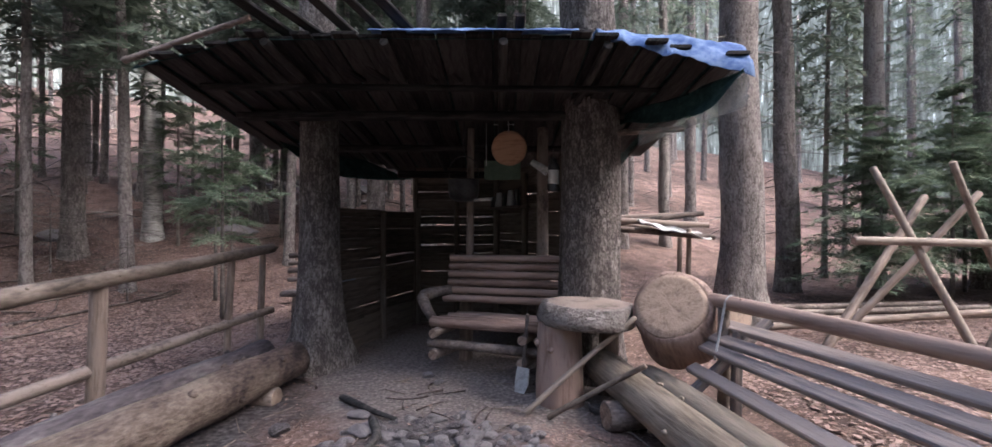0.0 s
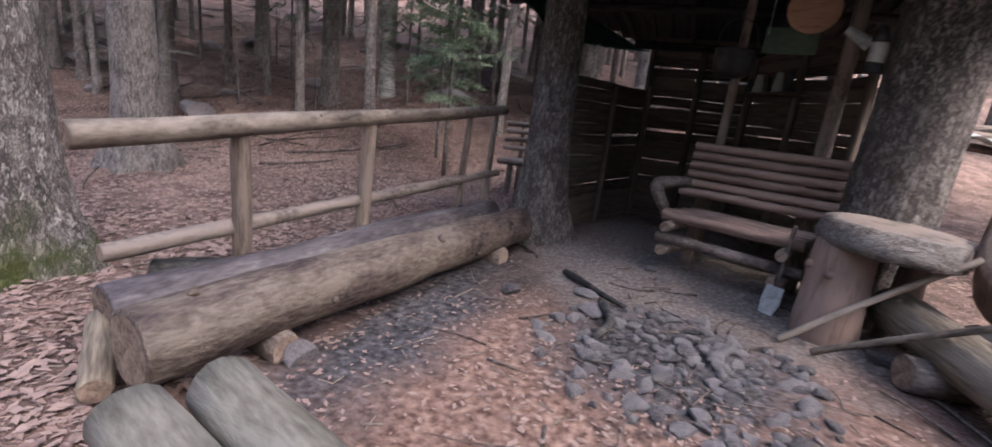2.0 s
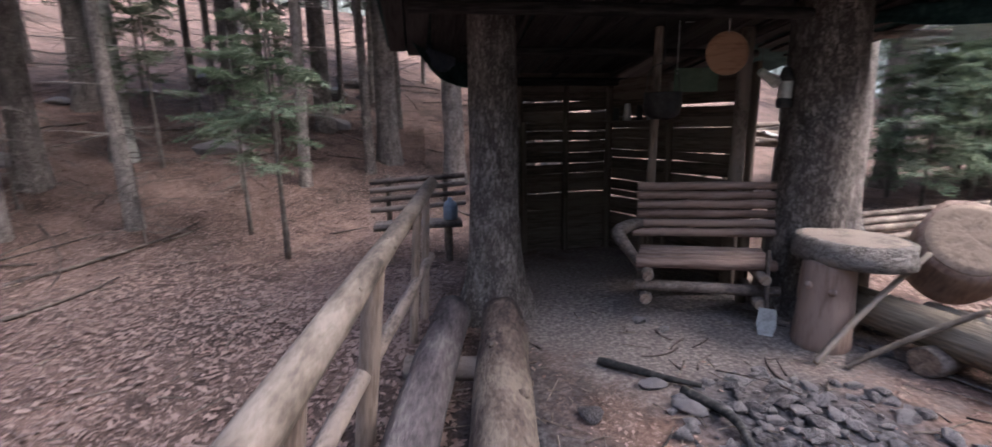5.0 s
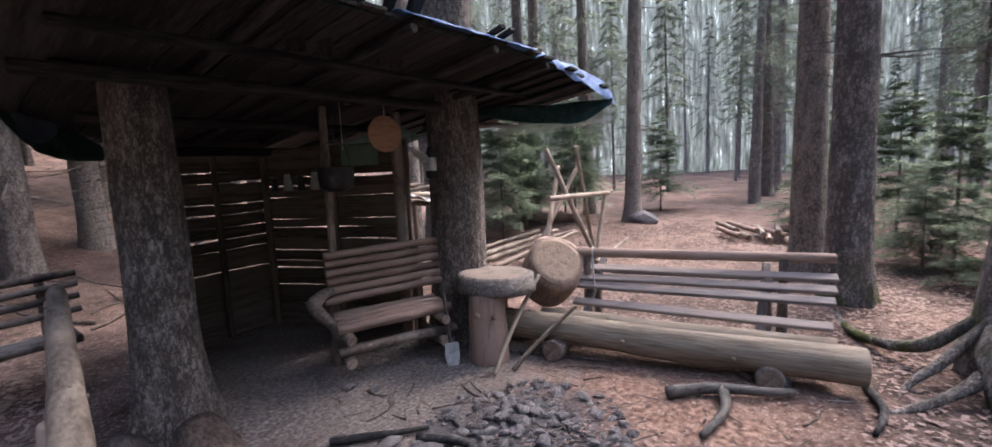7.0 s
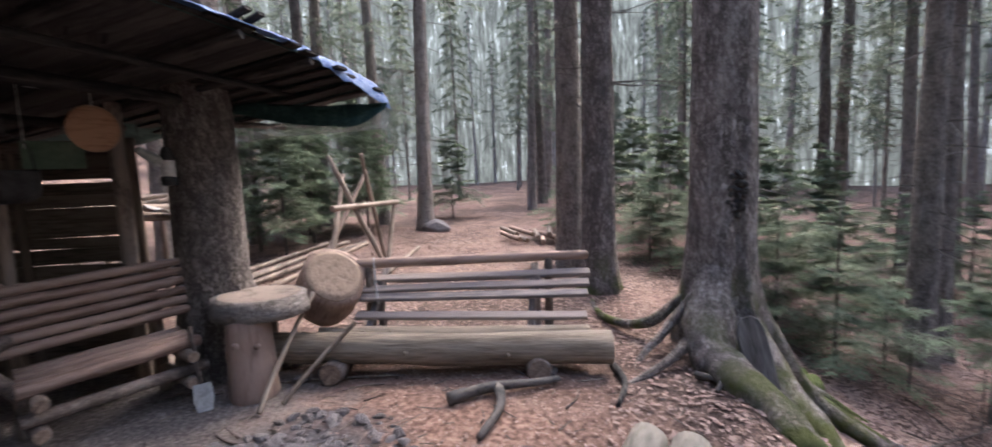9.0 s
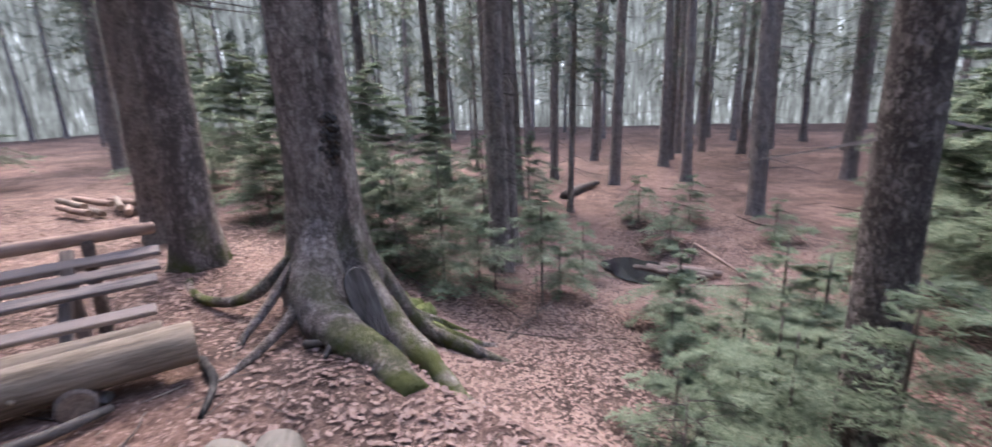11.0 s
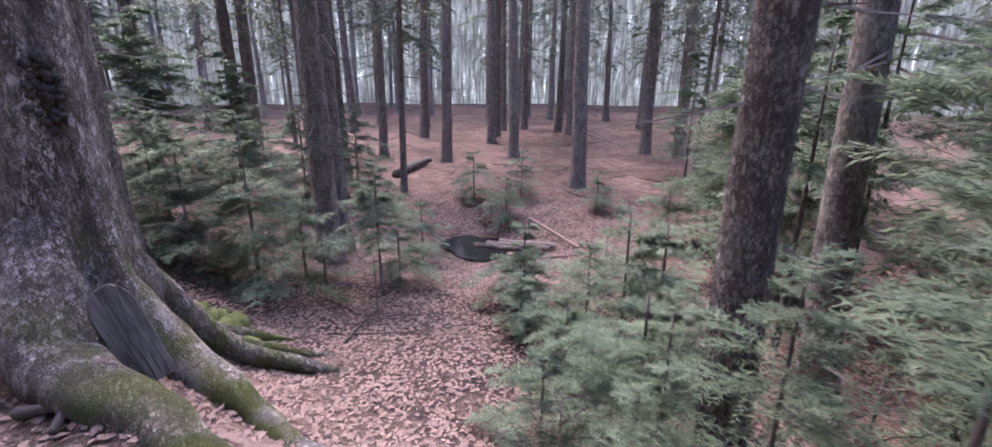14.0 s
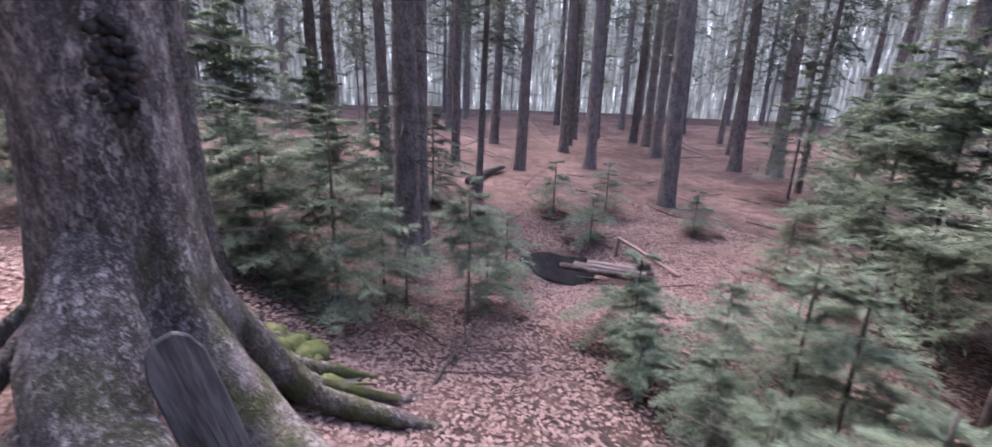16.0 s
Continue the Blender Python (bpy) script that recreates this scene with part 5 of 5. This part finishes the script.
# ---- fireplace, stones and branches ----
def stone_mesh(seed):
    bm = bmesh.new()
    bmesh.ops.create_icosphere(bm, subdivisions=2, radius=1)
    for v in bm.verts:
        p = v.co.copy()
        k = 1 + 0.55 * noise.noise(p * 0.9 + Vector((seed * 5.1, 0, 0)))
        v.co = Vector((p.x * k, p.y * k * 0.75, p.z * k * 0.42))
        for q in range(4):
            n = Vector((math.sin(seed * 3 + q * 2.1), math.cos(seed + q * 1.7), math.sin(q * 3.3 + seed))).normalized()
            d = v.co.dot(n) - 0.5
            if d > 0:
                v.co -= n * d
    me = bpy.data.meshes.new("stone")
    bm.to_mesh(me)
    bm.free()
    me.materials.append(STONE)
    return me


def fireplace():
    t = thing("fireplace", "fire ring of sooty grey broken stones", "fireplace", (-0.38, 2.8, 0))
    meshes = [stone_mesh(k) for k in range(7)]
    rs = random.Random(4)
    for k in range(290):
        a = rs.uniform(0, 6.283)
        d = 0.7 * rs.random() ** 0.7
        s = 0.018 + 0.062 * rs.random() ** 2.2
        x, y = -0.38 + math.cos(a) * d * 1.08, 2.8 + math.sin(a) * d
        ob = new("stone", meshes[k % 7])
        ob.parent = t
        ob.matrix_basis = Matrix.LocRotScale((x + 0.38, y - 2.8, height(x, y) + s * 0.12 + 0.018 * rs.random() * (d < 0.4)), Euler((rs.uniform(-0.4, 0.4), rs.uniform(-0.4, 0.4), rs.uniform(0, 6.28))), (s, s, s))
    for k, (x, y, s) in enumerate(((-2.0, 1.85, 0.12), (-0.62, 4.38, 0.07), (-0.9, 3.15, 0.09), (-1.05, 2.95, 0.07), (-0.5, 4.2, 0.05), (1.05, 3.85, 0.13), (0.75, 3.55, 0.1), (1.25, 1.5, 0.1), (-1.45, 3.2, 0.09), (-0.98, 3.42, 0.08), (-1.9, 4.9, 0.14), (-2.05, 4.75, 0.11))):
        o = new("field_stone", meshes[k % 7])
        o.matrix_basis = Matrix.LocRotScale((x, y, height(x, y) + s * 0.3), Euler((0, 0, k)), (s, s, s))
        tagged(o, "grey broken stone lying on the trodden earth", "stone", "loose stones")
    for k in range(22):
        a, d = rs.uniform(1.7, 2.75), rs.uniform(11, 19)
        x, y, q = d * math.cos(a), 1 + d * math.sin(a), rs.uniform(0.2, 0.6)
        o = new("mossy_boulder", meshes[k % 7])
        o.matrix_basis = Matrix.LocRotScale((x, y, height(x, y) + q * 0.15), Euler((0, 0, k)), (q, q, q * 0.9))
        tagged(o, "dark boulder half sunk in the leafy slope", "boulder", "slope boulders")
    tb = Vector((10.4, 6.1, height(10.4, 6.1) + 0.12))
    o = new("boulder", meshes[2])
    o.matrix_basis = Matrix.LocRotScale(tb, Euler((0, 0, 1)), (0.45, 0.4, 0.6))
    tagged(o, "dark boulder at a trunk's foot by the track", "boulder")


fireplace()


def fallen_branch(name, pts, r, mat, label, fork=None):
    bm = bmesh.new()
    p = smoothed([(x, y, height(x, y) + z) for x, y, z in pts], 5)
    tube_path(bm, p, [r * (1 - 0.5 * k / len(p)) for k in range(len(p))], 9, r * 99, 0.16)
    if fork:
        q = smoothed([(x, y, height(x, y) + z) for x, y, z in fork], 5)
        tube_path(bm, q, [r * 0.9 * (1 - 0.5 * k / len(q)) for k in range(len(q))], 9, r * 55, 0.16)
    tagged(part(name, bm, mat), label, "branch", "fallen branches")


fallen_branch("charred_branch", [(0.55, 2.15, 0.05), (0.75, 1.9, 0.06), (0.88, 1.62, 0.06), (1.05, 1.4, 0.05)], 0.045, CHAR, "charred forked branch on the ground", [(0.78, 1.82, 0.05), (0.5, 1.75, 0.05), (0.15, 1.8, 0.04)])
fallen_branch("charred_branch", [(1.5, 1.0, 0.03), (1.1, 0.9, 0.04), (0.75, 0.95, 0.02)], 0.035, CHAR, "dark rotten branch on the leaf litter")
fallen_branch("charred_branch", [(1.35, 0.35, 0.04), (1.2, 0.2, 0.06), (1.05, 0.25, 0.03)], 0.03, CHAR, "small charred piece of branch on the litter")
fallen_branch("charred_branch", [(-0.85, 3.3, 0.04), (-0.75, 3.0, 0.05), (-0.8, 2.75, 0.04)], 0.035, CHAR, "charred stick by the fire ring")
fallen_branch("charred_branch", [(-1.2, 3.75, 0.03), (-0.95, 3.5, 0.04), (-0.7, 3.35, 0.03)], 0.03, CHAR, "dark stick on the trodden earth")
fallen_branch("dead_log", [(10.8, -8.4, 0.12), (11.6, -9.6, 0.14), (12.2, -10.8, 0.15)], 0.17, CHAR, "dark fallen log lying in the forest")
fallen_branch("bare_branch", [(0.6, 4.0, 0.02), (0.9, 3.2, 0.02), (1.0, 2.7, 0.02)], 0.012, LOG_GREY, "thin stick under the log bench")

pw = bmesh.new()
pv = []
for j in range(28):
    a = 6.283 * j / 28
    r = 0.72 * (1 + 0.45 * nz(math.cos(a) * 1.3, math.sin(a) * 1.3, 7))
    pv.append(pw.verts.new((5.35 + r * 1.15 * math.cos(a), -6.45 + r * math.sin(a), 0)))
pw.faces.new(pv)
tagged(part("water_puddle", pw, WATER, None, "", pose(0, 0, height(5.3, -6.4, False) + 0.09)), "dark still puddle in the hollow", "water", kind="structure")
tagged(log("propped_stake", on_ground(4.97, -7.7, -0.1), (4.97, -7.75, -1.45), 0.04, 0.035, [LOG_GREY, END], None, 601, seg=8), "short stake beside the puddle", "stake")
tagged(log("propped_pole", (5.0, -7.8, -1.46), on_ground(3.35, -7.3, 0.03), 0.035, 0.03, [LOG_RED, END], None, 602, seg=8), "thin pole propped on a stake by the puddle", "pole")
for k in range(3):
    tagged(log("footbridge_plank", (4.9 - 0.1 * k, -6.0 - 0.25 * k, height(4.4, -6.3) + 0.25), (3.7, -6.6 - 0.22 * k, height(3.8, -6.8) + 0.12), 0.06, 0.06, [LOG_GREY, END], None, 610 + k, seg=8), "grey log laid across the wet hollow", "log", "wet hollow logs")


# ---- leaf litter and twigs ----
def litter():
    rs = np.random.RandomState(2)
    V, Fc = [], []

    def leaf(x, y, s, a, t1, t2):
        z = height(x, y) + 0.006 + 0.012 * rs.rand()
        ca, sa = math.cos(a), math.sin(a)
        b = len(V)
        for u, w, dz in ((-1, 0, t1), (0, 0.55, t2), (1, 0, -t1 + 0.3), (0, -0.55, 0.25)):
            V.append((x + s * (u * ca - w * sa), y + s * (u * sa + w * ca), z + s * 0.5 * max(-0.2, dz)))
        Fc.append((b, b + 1, b + 2))
        Fc.append((b, b + 2, b + 3))

    n = 0
    while n < 62000:
        d = 12 * rs.rand() ** 0.72
        a = rs.rand() * 6.283
        x, y = -0.3 + d * math.cos(a), 1.8 + d * math.sin(a)
        bare = math.hypot((x + 0.25) * 0.62, (y - 4.6) * 0.46)
        if bare < 0.9 + 0.35 * nz(x * 2, y * 2) and rs.rand() > 0.05:
            continue
        if nz(x * 1.1, y * 1.1, 4) < -0.25 and rs.rand() > 0.35:
            continue
        if abs(x) < 2.2 and 1 < y < 5 and rs.rand() > 0.5:
            continue
        leaf(x, y, (0.009 + 0.015 * rs.rand()) * (1.0 if abs(x) < 2 and y > 1 else 1.6), rs.rand() * 6.283, rs.rand() - 0.3, rs.rand())
        n += 1
    n = 0
    while n < 42000:
        x, y = -1.5 + 10 * rs.rand(), 0.3 - 11 * rs.rand() ** 0.8
        if math.hypot(x - 5.35, y + 6.45) < 0.95:
            continue
        leaf(x, y, 0.016 + 0.026 * rs.rand(), rs.rand() * 6.283, rs.rand() - 0.3, rs.rand())
        n += 1
    n = 0
    while n < 60000:
        x, y = -2.2 - 13 * rs.rand() ** 1.3, 1.0 + 14 * rs.rand()
        if nz(x * 0.9, y * 0.9, 4) < -0.15 and rs.rand() > 0.3:
            continue
        leaf(x, y, 0.014 + 0.022 * rs.rand(), rs.rand() * 6.283, rs.rand() - 0.3, rs.rand())
        n += 1
    n = 0
    while n < 16000:
        x, y = 2.0 + 9 * rs.rand(), 0.5 + 8 * rs.rand()
        leaf(x, y, 0.016 + 0.024 * rs.rand(), rs.rand() * 6.283, rs.rand() - 0.3, rs.rand())
        n += 1
    tagged(part_mesh("leaf_litter", mesh_of("leaf_litter", V, Fc), LEAF, smooth=False), "fallen pinkish-brown beech leaves covering the ground", "leaves", kind="stuff")
    V, Fc = [], []
    for _ in range(1600):
        d = 8 * rs.rand() ** 0.7
        a = rs.rand() * 6.283
        x, y = -0.3 + d * math.cos(a), 2.2 + d * math.sin(a)
        L, a, w = 0.05 + 0.22 * rs.rand() ** 2, rs.rand() * 6.283, 0.002 + 0.003 * rs.rand()
        x2, y2 = x + L * math.cos(a), y + L * math.sin(a)
        z, z2 = height(x, y) + 0.012, height(x2, y2) + 0.012
        s, c = -math.sin(a) * w, math.cos(a) * w
        b = len(V)
        V += [(x + s, y + c, z), (x - s, y - c, z), (x, y, z + 1.6 * w), (x2 + s, y2 + c, z2), (x2 - s, y2 - c, z2), (x2, y2, z2 + 1.6 * w)]
        Fc += [(b, b + 1, b + 4, b + 3), (b + 1, b + 2, b + 5, b + 4), (b + 2, b, b + 3, b + 5)]
    tagged(part_mesh("ground_twigs", mesh_of("ground_twigs", V, Fc), LOG_PALE, smooth=False), "thin pale twigs scattered on the forest floor", "twigs", kind="stuff")


def brushwood():
    """Dead fallen branches strewn over the wood, and short sticks about the fire."""
    rs = random.Random(23)
    bm = bmesh.new()
    for k in range(230):
        if k < 120:
            a, d = rs.uniform(1.5, 3.0), rs.uniform(7, 20)
            x, y = d * math.cos(a), 1.5 + d * math.sin(a)
            length, r = rs.uniform(0.5, 2.4), rs.uniform(0.008, 0.03)
        elif k < 170:
            x, y = rs.uniform(2.5, 12), rs.uniform(-14, -1)
            length, r = rs.uniform(0.4, 1.8), rs.uniform(0.006, 0.022)
        else:
            x, y = rs.uniform(-1.6, 1.2), rs.uniform(1.3, 4.3)
            length, r = rs.uniform(0.12, 0.4), rs.uniform(0.004, 0.011)
        a, bend, tip = rs.uniform(0, 6.28), rs.uniform(-0.5, 0.5), rs.uniform(0.0, 0.15) * length
        pts = []
        for j in range(5):
            u = j / 4
            px, py = x + length * u * math.cos(a + bend * u), y + length * u * math.sin(a + bend * u)
            pts.append((px, py, height(px, py) + r * 0.7 + tip * u))
        tube_path(bm, pts, [r * (1 - 0.6 * j / 4) for j in range(5)], 5, k)
    tagged(part("brushwood", bm, LOG_GREY), "dead grey branches and sticks strewn over the litter", "branches", kind="stuff")


brushwood()


litter()
